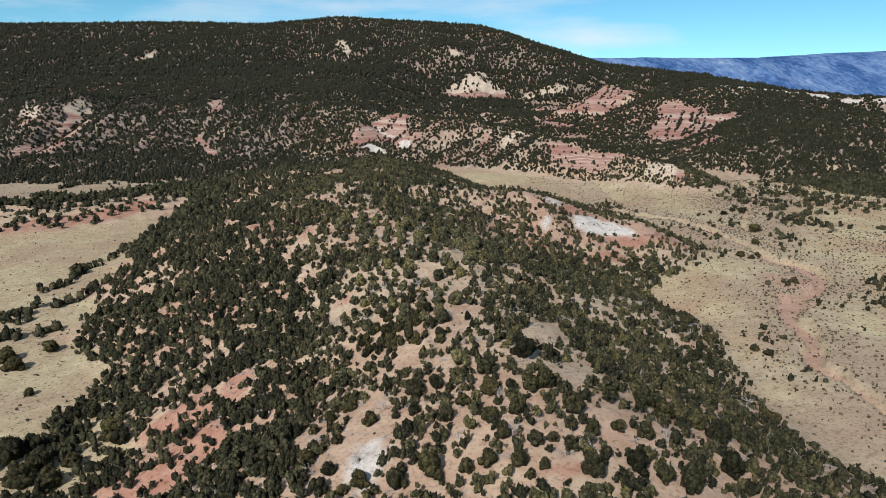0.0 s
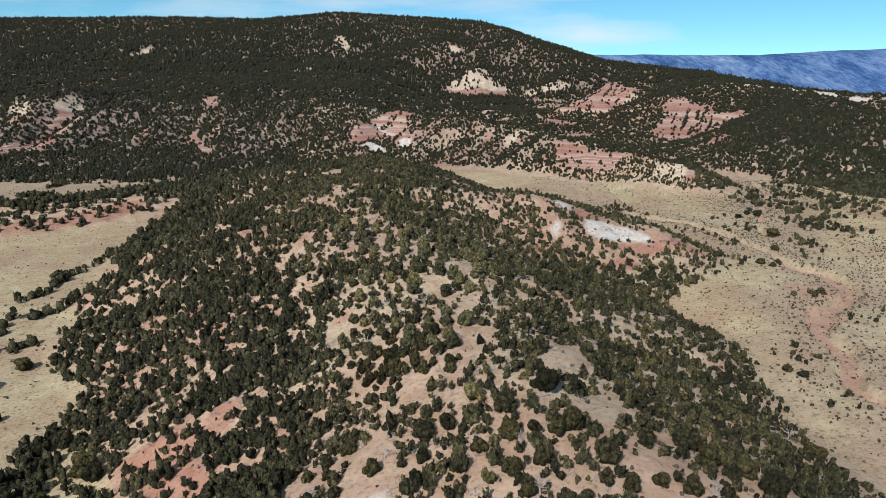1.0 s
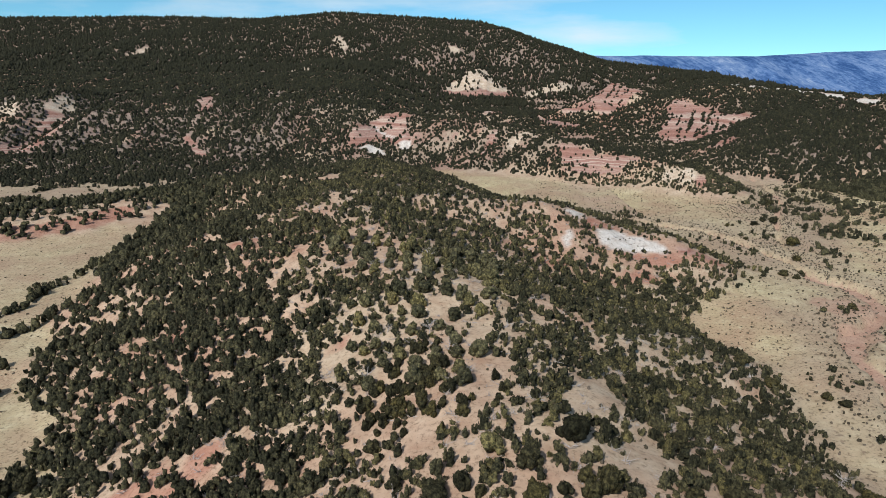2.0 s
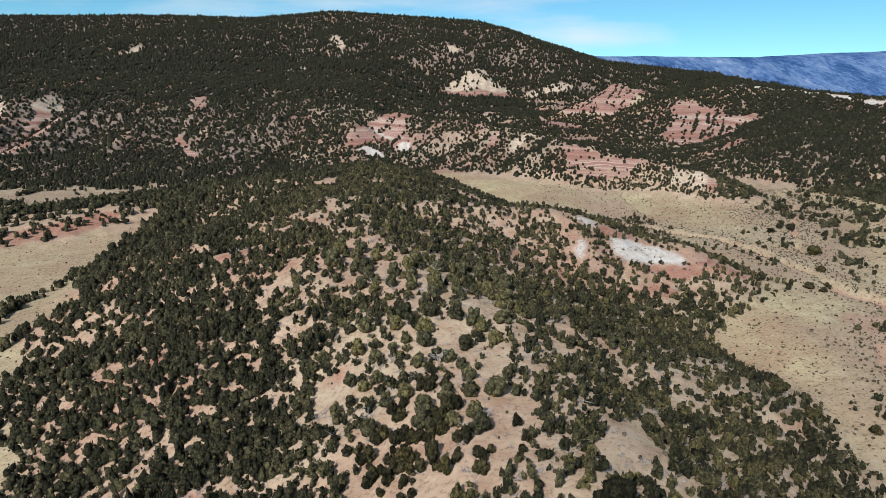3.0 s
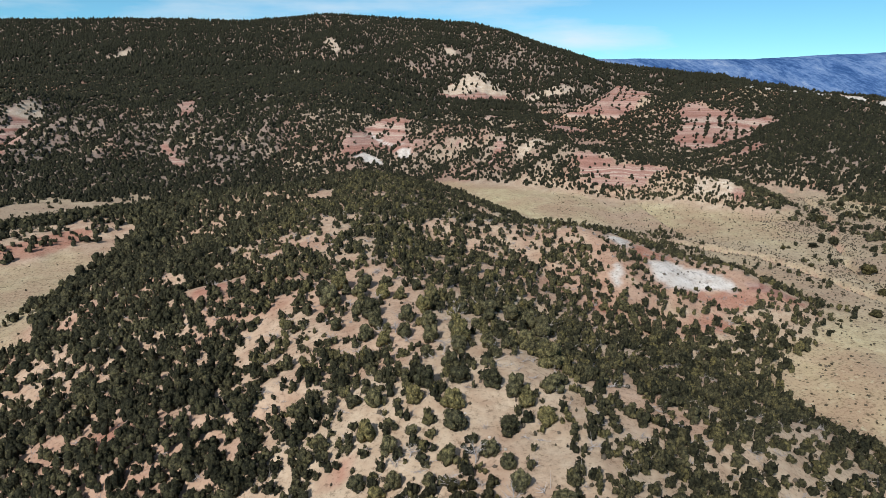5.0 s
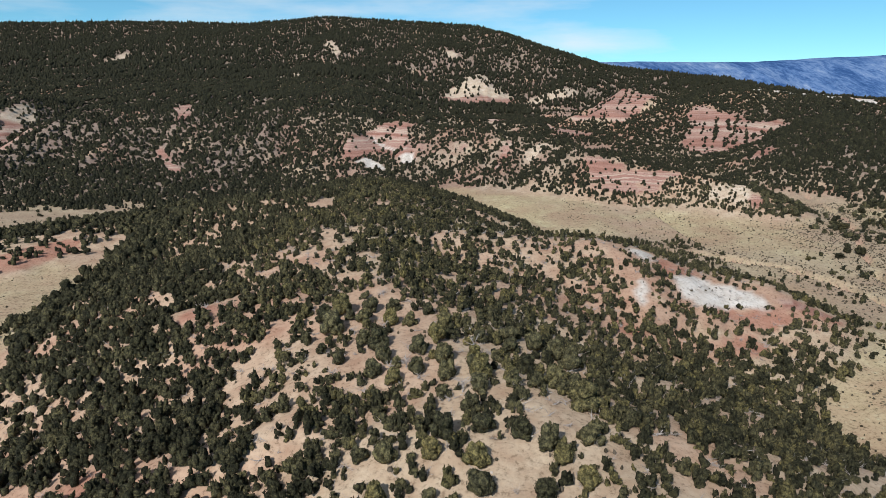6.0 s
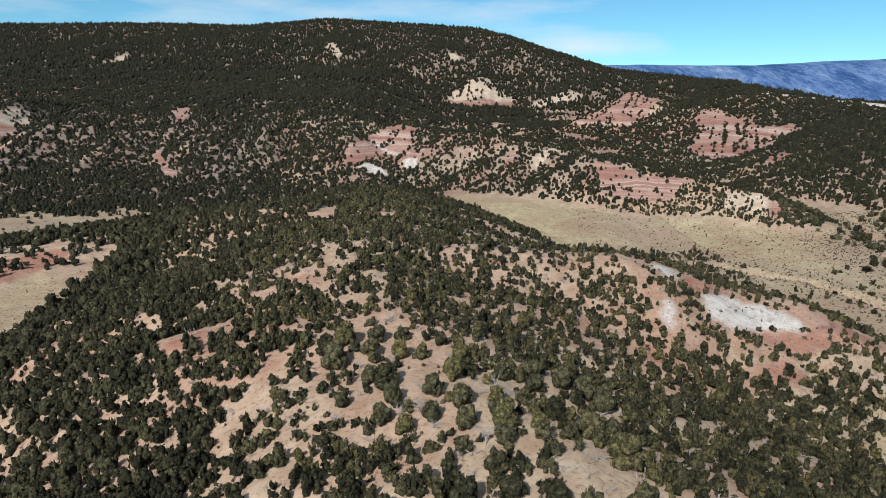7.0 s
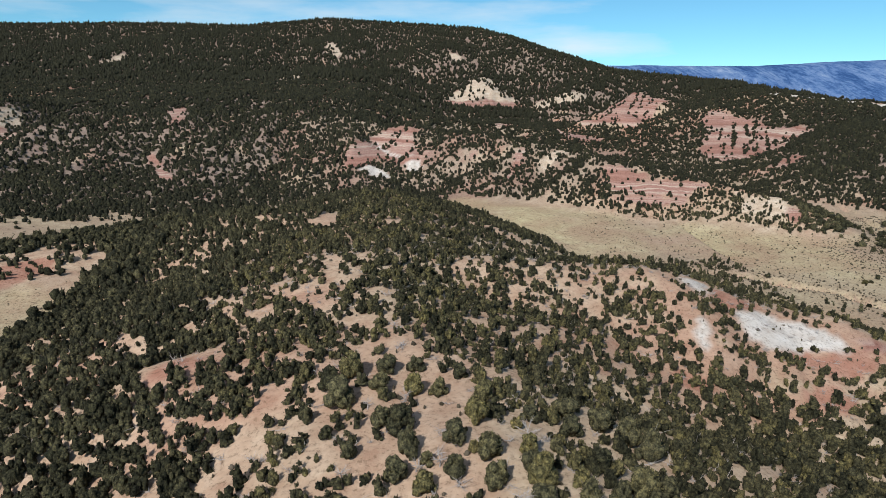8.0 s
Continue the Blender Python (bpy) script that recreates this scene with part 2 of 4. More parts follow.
# ---------------------------------------------------------------- materials
def material(name, rough=0.9):
    m = bpy.data.materials.new(name)
    m.use_nodes = True
    nt = m.node_tree
    b = nt.nodes["Principled BSDF"]
    b.inputs["Roughness"].default_value = rough
    b.inputs["Specular IOR Level"].default_value = 0.06
    return m, nt, b


def node(nt, kind, **values):
    n = nt.nodes.new(kind)
    for key, value in values.items():
        n.inputs[key.replace("_", " ")].default_value = value
    return n


def noise_node(nt, vector, scale, detail=5, rough=0.6):
    n = node(nt, "ShaderNodeTexNoise", Scale=scale, Detail=detail, Roughness=rough)
    nt.links.new(vector, n.inputs["Vector"])
    return n.outputs["Fac"]


def ramp(nt, fac, stops):
    n = nt.nodes.new("ShaderNodeValToRGB")
    el = n.color_ramp.elements
    while len(el) < len(stops):
        el.new(0.5)
    for e, (p, c) in zip(el, stops):
        e.position = p
        e.color = (*c, 1) if len(c) == 3 else c
    nt.links.new(fac, n.inputs["Fac"])
    return n.outputs["Color"]


def mix(nt, fac, a, b):
    n = nt.nodes.new("ShaderNodeMix")
    n.data_type = "RGBA"
    for key, value in (("Factor", fac), ("A", a), ("B", b)):
        if isinstance(value, (tuple, float, int)):
            n.inputs[key].default_value = value if not isinstance(value, tuple) else (*value, 1)
        else:
            nt.links.new(value, n.inputs[key])
    return n.outputs["Result"]


def maths(nt, op, a, b=0.0):
    n = nt.nodes.new("ShaderNodeMath")
    n.operation = op
    for i, value in enumerate((a, b)):
        if isinstance(value, (float, int)):
            n.inputs[i].default_value = value
        else:
            nt.links.new(value, n.inputs[i])
    return n.outputs[0]


def attr(nt, name):
    n = nt.nodes.new("ShaderNodeAttribute")
    n.attribute_name = name
    return n.outputs["Fac"]


def ground_material():
    m, nt, b = material("earth", 0.95)
    geo = nt.nodes.new("ShaderNodeNewGeometry")
    pos = geo.outputs["Position"]
    big = noise_node(nt, pos, 0.035, 4)
    mid = noise_node(nt, pos, 0.22, 6, 0.65)
    fine = noise_node(nt, pos, 1.3, 6, 0.7)
    # bare soil: tan to pink
    soil = ramp(nt, mid, [(0.3, (0.33, 0.235, 0.165)), (0.5, (0.42, 0.328, 0.24)), (0.7, (0.50, 0.41, 0.31))])
    soil = mix(nt, maths(nt, "MULTIPLY", attr(nt, "red"), 0.9), soil, ramp(nt, mid, [(0.35, (0.30, 0.138, 0.10)), (0.65, (0.375, 0.205, 0.152))]))
    soil = mix(nt, maths(nt, "MULTIPLY", attr(nt, "shale"), 0.85), soil, ramp(nt, mid, [(0.3, (0.15, 0.115, 0.10)), (0.7, (0.27, 0.215, 0.185))]))
    # banded beds, laid level, a little folded
    sep = nt.nodes.new("ShaderNodeSeparateXYZ")
    nt.links.new(pos, sep.inputs[0])
    level = maths(nt, "ADD", maths(nt, "MULTIPLY", sep.outputs["Z"], 0.05), maths(nt, "MULTIPLY", big, 0.25))
    level = maths(nt, "ADD", level, maths(nt, "MULTIPLY", mid, 0.07))
    bands = node(nt, "ShaderNodeTexNoise", Scale=2.9, Detail=4, Roughness=0.55)
    bands.noise_dimensions = "1D"
    nt.links.new(level, bands.inputs["W"])
    beds = ramp(nt, bands.outputs["Fac"], [(0.28, (0.23, 0.11, 0.09)), (0.38, (0.32, 0.185, 0.15)), (0.44, (0.25, 0.125, 0.10)), (0.50, (0.37, 0.255, 0.215)), (0.55, (0.28, 0.15, 0.125)), (0.60, (0.43, 0.35, 0.295)), (0.64, (0.33, 0.195, 0.16)), (0.72, (0.45, 0.37, 0.31))])
    soil = mix(nt, attr(nt, "beds"), soil, beds)
    soil = mix(nt, attr(nt, "pale"), soil, ramp(nt, mid, [(0.3, (0.34, 0.285, 0.245)), (0.45, (0.49, 0.455, 0.42)), (0.7, (0.60, 0.58, 0.56))]))
    soil = mix(nt, attr(nt, "cream"), soil, ramp(nt, mid, [(0.3, (0.36, 0.28, 0.215)), (0.5, (0.47, 0.385, 0.30)), (0.7, (0.55, 0.485, 0.41))]))
    # dry grass
    straw = ramp(nt, mid, [(0.3, (0.34, 0.285, 0.175)), (0.5, (0.44, 0.38, 0.24)), (0.68, (0.51, 0.455, 0.30))])
    straw = mix(nt, ramp(nt, big, [(0.4, (0, 0, 0)), (0.62, (1, 1, 1))]), straw, mix(nt, fine, (0.33, 0.22, 0.15), (0.37, 0.29, 0.19)))
    tuft = noise_node(nt, pos, 0.75, 3, 0.5)
    straw = mix(nt, ramp(nt, tuft, [(0.30, (1, 1, 1)), (0.40, (0, 0, 0))]), straw, (0.15, 0.115, 0.075))
    straw = mix(nt, ramp(nt, tuft, [(0.60, (0, 0, 0)), (0.72, (1, 1, 1))]), straw, (0.43, 0.38, 0.26))
    dots = node(nt, "ShaderNodeTexVoronoi", Scale=0.5)
    nt.links.new(pos, dots.inputs["Vector"])
    straw = mix(nt, maths(nt, "MULTIPLY", ramp(nt, dots.outputs["Distance"], [(0.12, (1, 1, 1)), (0.20, (0, 0, 0))]), 0.95), straw, (0.095, 0.082, 0.055))
    colour = mix(nt, attr(nt, "grass"), soil, straw)
    colour = mix(nt, maths(nt, "MULTIPLY", attr(nt, "brown_ground"), 0.75), colour, ramp(nt, mid, [(0.35, (0.25, 0.19, 0.145)), (0.65, (0.32, 0.255, 0.20))]))
    colour = mix(nt, attr(nt, "wash"), colour, ramp(nt, mid, [(0.35, (0.32, 0.20, 0.15)), (0.65, (0.40, 0.28, 0.215))]))
    specks = ramp(nt, fine, [(0.36, (0.5, 0.48, 0.45)), (0.47, (1, 1, 1)), (0.7, (1.14, 1.12, 1.1))])
    mul = nt.nodes.new("ShaderNodeMix")
    mul.data_type, mul.blend_type = "RGBA", "MULTIPLY"
    mul.inputs["Factor"].default_value = 0.8
    nt.links.new(colour, mul.inputs["A"])
    nt.links.new(specks, mul.inputs["B"])
    nt.links.new(mul.outputs["Result"], b.inputs["Base Color"])
    bump = node(nt, "ShaderNodeBump", Strength=0.5, Distance=0.35)
    nt.links.new(maths(nt, "ADD", fine, mid), bump.inputs["Height"])
    nt.links.new(bump.outputs["Normal"], b.inputs["Normal"])
    return m


def foliage_material(name, source, gain=1.0):
    """Juniper and pinyon needles. source: the attribute or the object's own random number that tints a tree."""
    m, nt, b = material(name, 0.75)
    geo = nt.nodes.new("ShaderNodeNewGeometry")
    pos = geo.outputs["Position"]
    if source == "object":
        tint = maths(nt, "ADD", maths(nt, "MULTIPLY", nt.nodes.new("ShaderNodeObjectInfo").outputs["Random"], 0.55), 0.3)
    else:
        tint = attr(nt, source)
    tree = ramp(nt, tint, [(0.0, (0.0165, 0.0185, 0.0135)), (0.3, (0.028, 0.030, 0.0195)), (0.55, (0.060, 0.060, 0.037)), (0.82, (0.088, 0.083, 0.041)), (1.0, (0.10, 0.078, 0.043))])
    # noise paints dark self-shadowed gaps and lit tufts into the needle colour
    shade_noise = maths(nt, "ADD", maths(nt, "MULTIPLY", noise_node(nt, pos, 4.2, 5, 0.75), 0.5), maths(nt, "MULTIPLY", noise_node(nt, pos, 1.7, 3, 0.6), 0.5))
    shade = ramp(nt, shade_noise, [(0.40, (0.30 * gain, 0.31 * gain, 0.31 * gain)), (0.5, (1.12 * gain, 1.07 * gain, 1.04 * gain)), (0.60, (2.6 * gain, 2.36 * gain, 1.95 * gain))])
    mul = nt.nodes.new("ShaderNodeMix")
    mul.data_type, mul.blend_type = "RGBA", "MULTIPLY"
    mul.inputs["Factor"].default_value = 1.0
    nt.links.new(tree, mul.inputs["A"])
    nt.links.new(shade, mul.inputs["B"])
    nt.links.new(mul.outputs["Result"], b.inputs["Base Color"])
    bump = node(nt, "ShaderNodeBump", Strength=0.9, Distance=0.5)
    nt.links.new(noise_node(nt, pos, 3.6, 4, 0.7), bump.inputs["Height"])
    nt.links.new(bump.outputs["Normal"], b.inputs["Normal"])
    return m


def plain_material(name, dark, light, scale, rough=0.9):
    m, nt, b = material(name, rough)
    geo = nt.nodes.new("ShaderNodeNewGeometry")
    n = noise_node(nt, geo.outputs["Position"], scale, 6, 0.65)
    nt.links.new(ramp(nt, n, [(0.3, dark), (0.7, light)]), b.inputs["Base Color"])
    bump = node(nt, "ShaderNodeBump", Strength=0.5, Distance=0.05)
    nt.links.new(n, bump.inputs["Height"])
    nt.links.new(bump.outputs["Normal"], b.inputs["Normal"])
    return m


EARTH = ground_material()
# bright and dark copies of one needle material; crest copy holds lens glare
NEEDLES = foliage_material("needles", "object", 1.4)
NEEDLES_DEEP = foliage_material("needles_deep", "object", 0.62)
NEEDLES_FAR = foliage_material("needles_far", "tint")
BARK = plain_material("bark", (0.09, 0.07, 0.055), (0.2, 0.16, 0.13), 6.0)
DEADWOOD = plain_material("deadwood", (0.24, 0.22, 0.21), (0.44, 0.41, 0.40), 5.0)
PALE_ROCK = plain_material("pale_rock", (0.36, 0.32, 0.28), (0.55, 0.51, 0.46), 3.0)


def sage_material():
    m, nt, b = material("sage", 0.85)
    tone = ramp(nt, attr(nt, "tint"), [(0.0, (0.04, 0.034, 0.024)), (0.5, (0.07, 0.06, 0.042)), (1.0, (0.12, 0.10, 0.08))])
    nt.links.new(tone, b.inputs["Base Color"])
    return m


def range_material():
    """Forest and snow, the blue haze of miles of air painted into their colour."""
    m, nt, b = material("haze_blue", 1.0)
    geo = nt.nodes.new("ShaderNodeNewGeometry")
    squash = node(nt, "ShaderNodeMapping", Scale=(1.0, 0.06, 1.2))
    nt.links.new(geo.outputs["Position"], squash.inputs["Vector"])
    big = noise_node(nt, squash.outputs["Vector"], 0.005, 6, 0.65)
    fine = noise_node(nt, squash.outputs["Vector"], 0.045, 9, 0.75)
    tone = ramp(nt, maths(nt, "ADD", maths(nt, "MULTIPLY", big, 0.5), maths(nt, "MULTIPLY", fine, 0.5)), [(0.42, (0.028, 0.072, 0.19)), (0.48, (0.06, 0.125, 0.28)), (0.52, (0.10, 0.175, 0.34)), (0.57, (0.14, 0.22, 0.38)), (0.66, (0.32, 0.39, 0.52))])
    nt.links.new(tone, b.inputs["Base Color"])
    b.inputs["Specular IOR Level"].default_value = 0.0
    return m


SAGE = sage_material()
HAZE_BLUE = range_material()

# ---------------------------------------------------------------- plan of clearings, rock and trees
# bare clearings on the ridge: x, y, half width, half length
CLEARINGS = [(-14.8, 161.5, 2.2, 2.7), (-10.4, 150.5, 2.4, 4.4), (-32.6, 213, 1.8, 7.4), (-19.1, 167.7, 2.1, 1.7), (-31.8, 200.3, 3, 2.7), (-5.1, 144.9, 2.8, 1.2), (-19.2, 147.3, 1.2, 2), (-40.8, 164.5, 3, 3.4), (-2.3, 121.7, 2.7, 2.8), (1.8, 116.9, 3.1, 2.3), (3.7, 101.5, 2.6, 3.9), (2.1, 130.3, 3.1, 1.6), (-17.7, 115.6, 1.9, 2), (-13.8, 109.4, 1.9, 1.4), (-11.4, 115.5, 1.7, 1.6)]
CLEARINGS += [(-5.5, 146.1, 0.7, 4.2), (-20, 126.9, 1.5, 1.3), (-34.7, 144.4, 1.5, 6.3), (-33, 205.9, 1.4, 6.3), (25.1, 179.1, 2.5, 3.4), (12.4, 123.6, 1.1, 4.4), (-51, 134.3, 2.8, 2.7), (-40.3, 132.7, 2.6, 1.9), (18.5, 88.1, 4.2, 5.2), (11.8, 60.6, 2.8, 1.6), (-11.2, 70.8, 2.2, 3.9), (-9, 76.5, 2.2, 2.6), (20.1, 71.6, 2.5, 4.2), (-3.6, 88.6, 2.5, 2.2), (-16.1, 75, 2.3, 3.3), (-32.6, 98.1, 2.5, 2.7)]
CLEARINGS = [(x, y, 1.25 * a, 1.25 * b) for x, y, a, b in CLEARINGS if y < 120 and (y < 78 or abs(x + 4) > 14) and not (0 < x < 28 and 78 < y < 112)]
# outlines of the larger clearings along the crest
OPEN_GROUND = [
    [(-20.0, 170.0), (-16.3, 168.8), (-14.8, 161.1), (-12.2, 158.6), (-9.1, 156.4), (-11.6, 149.1), (-13.1, 144.3), (-15.7, 142.9), (-18.5, 145.4), (-18.3, 152.6), (-19.1, 160.8), (-20.5, 165.9)],
    [(-27.5, 157.1), (-25.7, 163.1), (-23.5, 167.9), (-20.5, 167.2), (-22.3, 163.2), (-23.6, 156.7), (-19.2, 156.5), (-22.0, 152.9), (-24.8, 152.0), (-25.3, 147.6)],
    [(-9.5, 143.9), (-6.4, 152.2), (-3.0, 151.0), (-2.1, 146.4), (-4.1, 144.2), (-7.9, 139.3), (-9.0, 137.2), (-17.6, 138.5), (-16.7, 140.8), (-13.2, 141.0)],
    [(-36.3, 212.2), (-31.7, 206.7), (-28.8, 192.7), (-30.1, 188.4), (-30.4, 184.4), (-28.3, 181.8), (-30.6, 180.4), (-37.9, 187.3), (-38.9, 191.7), (-34.9, 190.0), (-31.5, 191.9)],
]
OPEN_GROUND += [
    [(-25.5, 187.8), (-20.2, 187.2), (-21.6, 182.7), (-25.2, 184.3)],
    [(-27.7, 177.7), (-22.8, 176.5), (-20.2, 174.0), (-24.0, 173.2), (-27.3, 174.6)],
    [(-46.9, 257.2), (-40.7, 271.2), (-38.0, 246.9), (-43.0, 247.8)],
    [(-50.6, 164.9), (-49.4, 170.7), (-42.8, 173.9), (-41.6, 167.6), (-45.1, 165.4), (-48.4, 162.9)],
]
OPEN_GROUND += [
    [(-35.2, 148.4), (-35.0, 154.3), (-32.2, 158.3), (-31.1, 153.5), (-32.5, 149.0), (-34.1, 144.9)],
    [(-39.7, 187.4), (-43.6, 185.2), (-42.1, 182.8), (-36.7, 178.1)],
    [(-5.3, 124.4), (-0.6, 125.7), (0.1, 118.8), (4.9, 116.0), (5.0, 111.4), (2.9, 110.2), (5.7, 103.0), (5.7, 97.4), (3.0, 96.3), (3.1, 92.9), (-0.4, 94.8), (0.5, 99.0), (-0.3, 103.4), (0.7, 107.9), (-3.7, 112.3), (-5.0, 118.9)],
]
OPEN_GROUND += [
    [(-1.6, 131.2), (2.8, 133.4), (7.6, 130.5), (3.0, 126.4), (-0.8, 129.3)],
    [(-21.2, 114.7), (-17.7, 114.9), (-17.6, 109.7), (-19.7, 106.5)],
    [(-17.2, 117.0), (-12.3, 118.3), (-10.9, 119.0), (-14.8, 114.3)],
    [(-37.8, 147.0), (-35.0, 152.3), (-33.5, 154.7), (-31.0, 152.4), (-33.5, 141.8), (-36.0, 140.4)],
]
OPEN_GROUND += [
    [(-45.6, 138.6), (-36.4, 129.9), (-36.9, 128.5), (-43.7, 133.6)],
    [(11.6, 124.9), (13.4, 122.2), (13.1, 117.2), (11.0, 117.6)],
    [(11.0, 95.5), (19.0, 106.2), (19.4, 97.5), (12.9, 89.8)],
    [(14.0, 85.5), (20.8, 91.2), (21.4, 82.7), (16.5, 78.0), (14.7, 80.6)],
]
OPEN_GROUND += [
    [(-13.0, 69.7), (-5.9, 74.1), (-6.1, 67.8), (-9.9, 62.1), (-12.0, 63.5)],
    [(9.2, 60.9), (12.9, 61.8), (14.2, 59.5), (10.0, 58.0)],
    [(-7.8, 89.5), (-2.9, 93.1), (-3.5, 85.2), (-6.7, 85.2)],
]
# faces of bare banded rock
BEDS = [(-162, 470, 4, 9), (-112, 371, 5, 4), (68, 199, 5, 2)]
# pale ash beds and bleached soil
PALE = [(264, 632, 6, 8), (280, 616, 9, 8), (297, 618, 6, 8), (312, 610, 10, 9), (331, 592, 10, 9), (352, 576, 11, 9), (377, 568, 11, 9), (-8.6, 66.5, 2.2, 4.2), (345, 522, 15, 8)]
# outlines of the large bare faces
BED_FACES = [
    [(-56, 421), (-48, 428), (-44, 445), (-39, 448), (-31, 452), (-23, 443), (-22, 433), (-18, 414), (-22, 407), (-28, 407), (-35, 416), (-43, 416), (-46, 406), (-55, 404), (-59, 410)],
    [(28, 401), (33, 403), (29, 393), (21, 382), (17, 375), (22, 391)],
    [(3, 407), (9, 406), (5, 403), (-1, 401)],
]
BED_FACES += [
    [(61, 366), (70, 358), (76, 351), (66, 347), (57, 352)],
    [(57, 355), (76, 350), (93, 344), (87, 339), (68, 341), (56, 345)],
    [(56, 344), (70, 342), (84, 338), (75, 332), (64, 336), (55, 338)],
    [(114, 326), (121, 320), (114, 312), (111, 319)],
]
BED_FACES += [
    [(196, 592), (206, 575), (217, 555), (219, 514), (222, 495), (209, 489), (179, 453), (170, 469), (150, 495), (166, 524), (175, 537), (178, 552), (186, 578)],
    [(171, 434), (183, 447), (183, 432), (170, 424), (153, 433)],
    [(111, 641), (130, 658), (160, 715), (183, 800), (168, 690), (183, 675), (200, 680), (178, 648), (148, 617), (138, 621), (120, 629)],
]
BED_FACES += [
    [(-6, 790), (6, 812), (39, 806), (80, 830), (86, 806), (74, 803), (38, 783), (13, 786)],
    [(40, 673), (55, 670), (41, 571), (32, 566)],
    [(81, 660), (89, 627), (102, 596), (118, 585), (98, 570), (80, 572)],
    [(-258, 398), (-255, 411), (-249, 423), (-256, 434), (-254, 444), (-254, 456), (-240, 453), (-234, 434), (-235, 412), (-233, 394), (-254, 387), (-260, 388)],
]
BED_FACES += [
    [(-160, 430), (-151, 424), (-137, 396), (-143, 398)],
    [(-178, 509), (-171, 514), (-157, 482), (-155, 458), (-167, 475)],
]
CREAM_FACES = [
    [(93, 801), (115, 845), (124, 790), (146, 788), (133, 756), (107, 747), (94, 769)],
    [(104, 338), (115, 330), (116, 322), (109, 319), (102, 328)],
    [(1, 810), (16, 852), (30, 885), (48, 890), (70, 872), (82, 830), (39, 806)],
    [(-163, 1020), (-150, 1024), (-131, 970), (-128, 928), (-146, 968)],
    [(-160, 710), (-174, 852), (-150, 808), (-134, 690)],
    [(-396, 850), (-408, 935), (-402, 962), (-392, 930), (-389, 875)],
]
CREAM_FACES += [
    [(40, 393), (46, 392), (42, 385), (36, 381), (35, 386)],
    [(-254, 451), (-254, 463), (-254, 474), (-244, 466), (-247, 455)],
    [(-287, 453), (-292, 478), (-268, 444), (-266, 432), (-278, 443)],
    [(3, 994), (17, 991), (26, 964), (11, 966)],
]
ASH_FACES = [
    [(-50, 403), (-42, 409), (-33, 400), (-38, 397), (-45, 400)],
    [(-45, 437), (-32, 421), (-23, 414), (-32, 418), (-42, 429)],
    [(-28, 411), (-20, 411), (-19, 404), (-26, 404)],
    [(39.5, 200.5), (47.1, 205.7), (50.5, 204.2), (56.4, 202.9), (60, 198), (57.2, 194.8), (51.6, 195.6), (45.4, 192.6), (42.6, 192.1), (40.3, 195.7)],
    [(33.5, 208.7), (37.4, 212), (39.8, 210.2), (36.6, 204.7), (33.9, 204.6)],
    [(31, 196), (32.7, 194.8), (32.2, 190.4), (29.9, 187.4), (29.4, 189.9)],
]
RED_FACES = [
    [(39.8, 210.8), (43.9, 209.4), (48.4, 207.6), (45.1, 203.9), (39.6, 201.3), (36.8, 201.8)],
    [(45.4, 192.6), (51.4, 195.2), (58.1, 194.7), (64.3, 193.5), (59.8, 190.7), (54.3, 189.8), (49.6, 190.2), (45.7, 190.3)],
    [(-157.5, 227.6), (-152.4, 232.4), (-148.2, 237.6), (-143.6, 242.4), (-138.7, 243.2), (-135.5, 236.8), (-137.6, 231.2), (-145.3, 227.0), (-154.2, 222.1)],
    [(-131.2, 251.9), (-130.3, 257.0), (-126.4, 263.3), (-118.0, 265.1), (-118.1, 258.1), (-122.7, 250.0), (-126.9, 245.0)],
    [(-101, 283), (-98, 288), (-94, 286), (-97, 281)],
    [(-158.6, 229.4), (-149.2, 239.3), (-139.3, 244.4), (-132.4, 254.3), (-125.9, 264.8), (-117.4, 266.4), (-117.5, 256.7), (-124.7, 244), (-135, 236), (-144.6, 229), (-153, 224)],
]
# red soil
RED = [(-37, 75.5, 5, 4), (-44, 78, 5, 4), (-35, 85, 4.5, 4), (-50, 74, 5, 4), (71, 198, 6, 2), (58, 195, 6, 2), (25, 180, 2.5, 2.5), (-60, 173, 4, 4), (-51, 134, 3.5, 3), (-18, 116, 2, 2), (48, 183, 5, 2.5), (-43, 94, 6, 6), (-54, 87, 6, 6), (-33, 98, 3, 3), (12, 61, 3, 2), (-47, 168, 4, 4)]
# single trees: x, y, width
CREST_TREES = [(-23.7, 159.5, 3.4), (-25.9, 157.1, 3.1), (-24.4, 154.1, 3.5), (-19.7, 160.6, 2.7), (-20.2, 156.1, 2.7), (-16.3, 160.9, 2.2), (-16.5, 155.6, 2.6), (-13.7, 155, 2.1), (-19.6, 149, 2.6), (-17.7, 148.2, 3), (-11.2, 159, 2), (-8.9, 153.6, 2.7), (-10, 149, 2.8), (-6, 148.2, 1.5), (-12.3, 144.8, 2.4), (-10.6, 143.3, 1.2), (-9.2, 142.5, 2.8), (-9, 138.7, 2.6), (-12.5, 140.1, 2.4), (-15, 141.9, 1.5), (-16.7, 143.8, 2.6), (-15.1, 138.7, 2.3), (-17.7, 140.6, 2.5), (-22.3, 144.1, 2.2), (-24.9, 147.6, 1.7), (-5.3, 140.4, 2.9), (-5.5, 143.4, 1.8), (-5.2, 138.4, 2.6), (-9.5, 134.5, 1.8), (-6.5, 131.6, 2.2)]
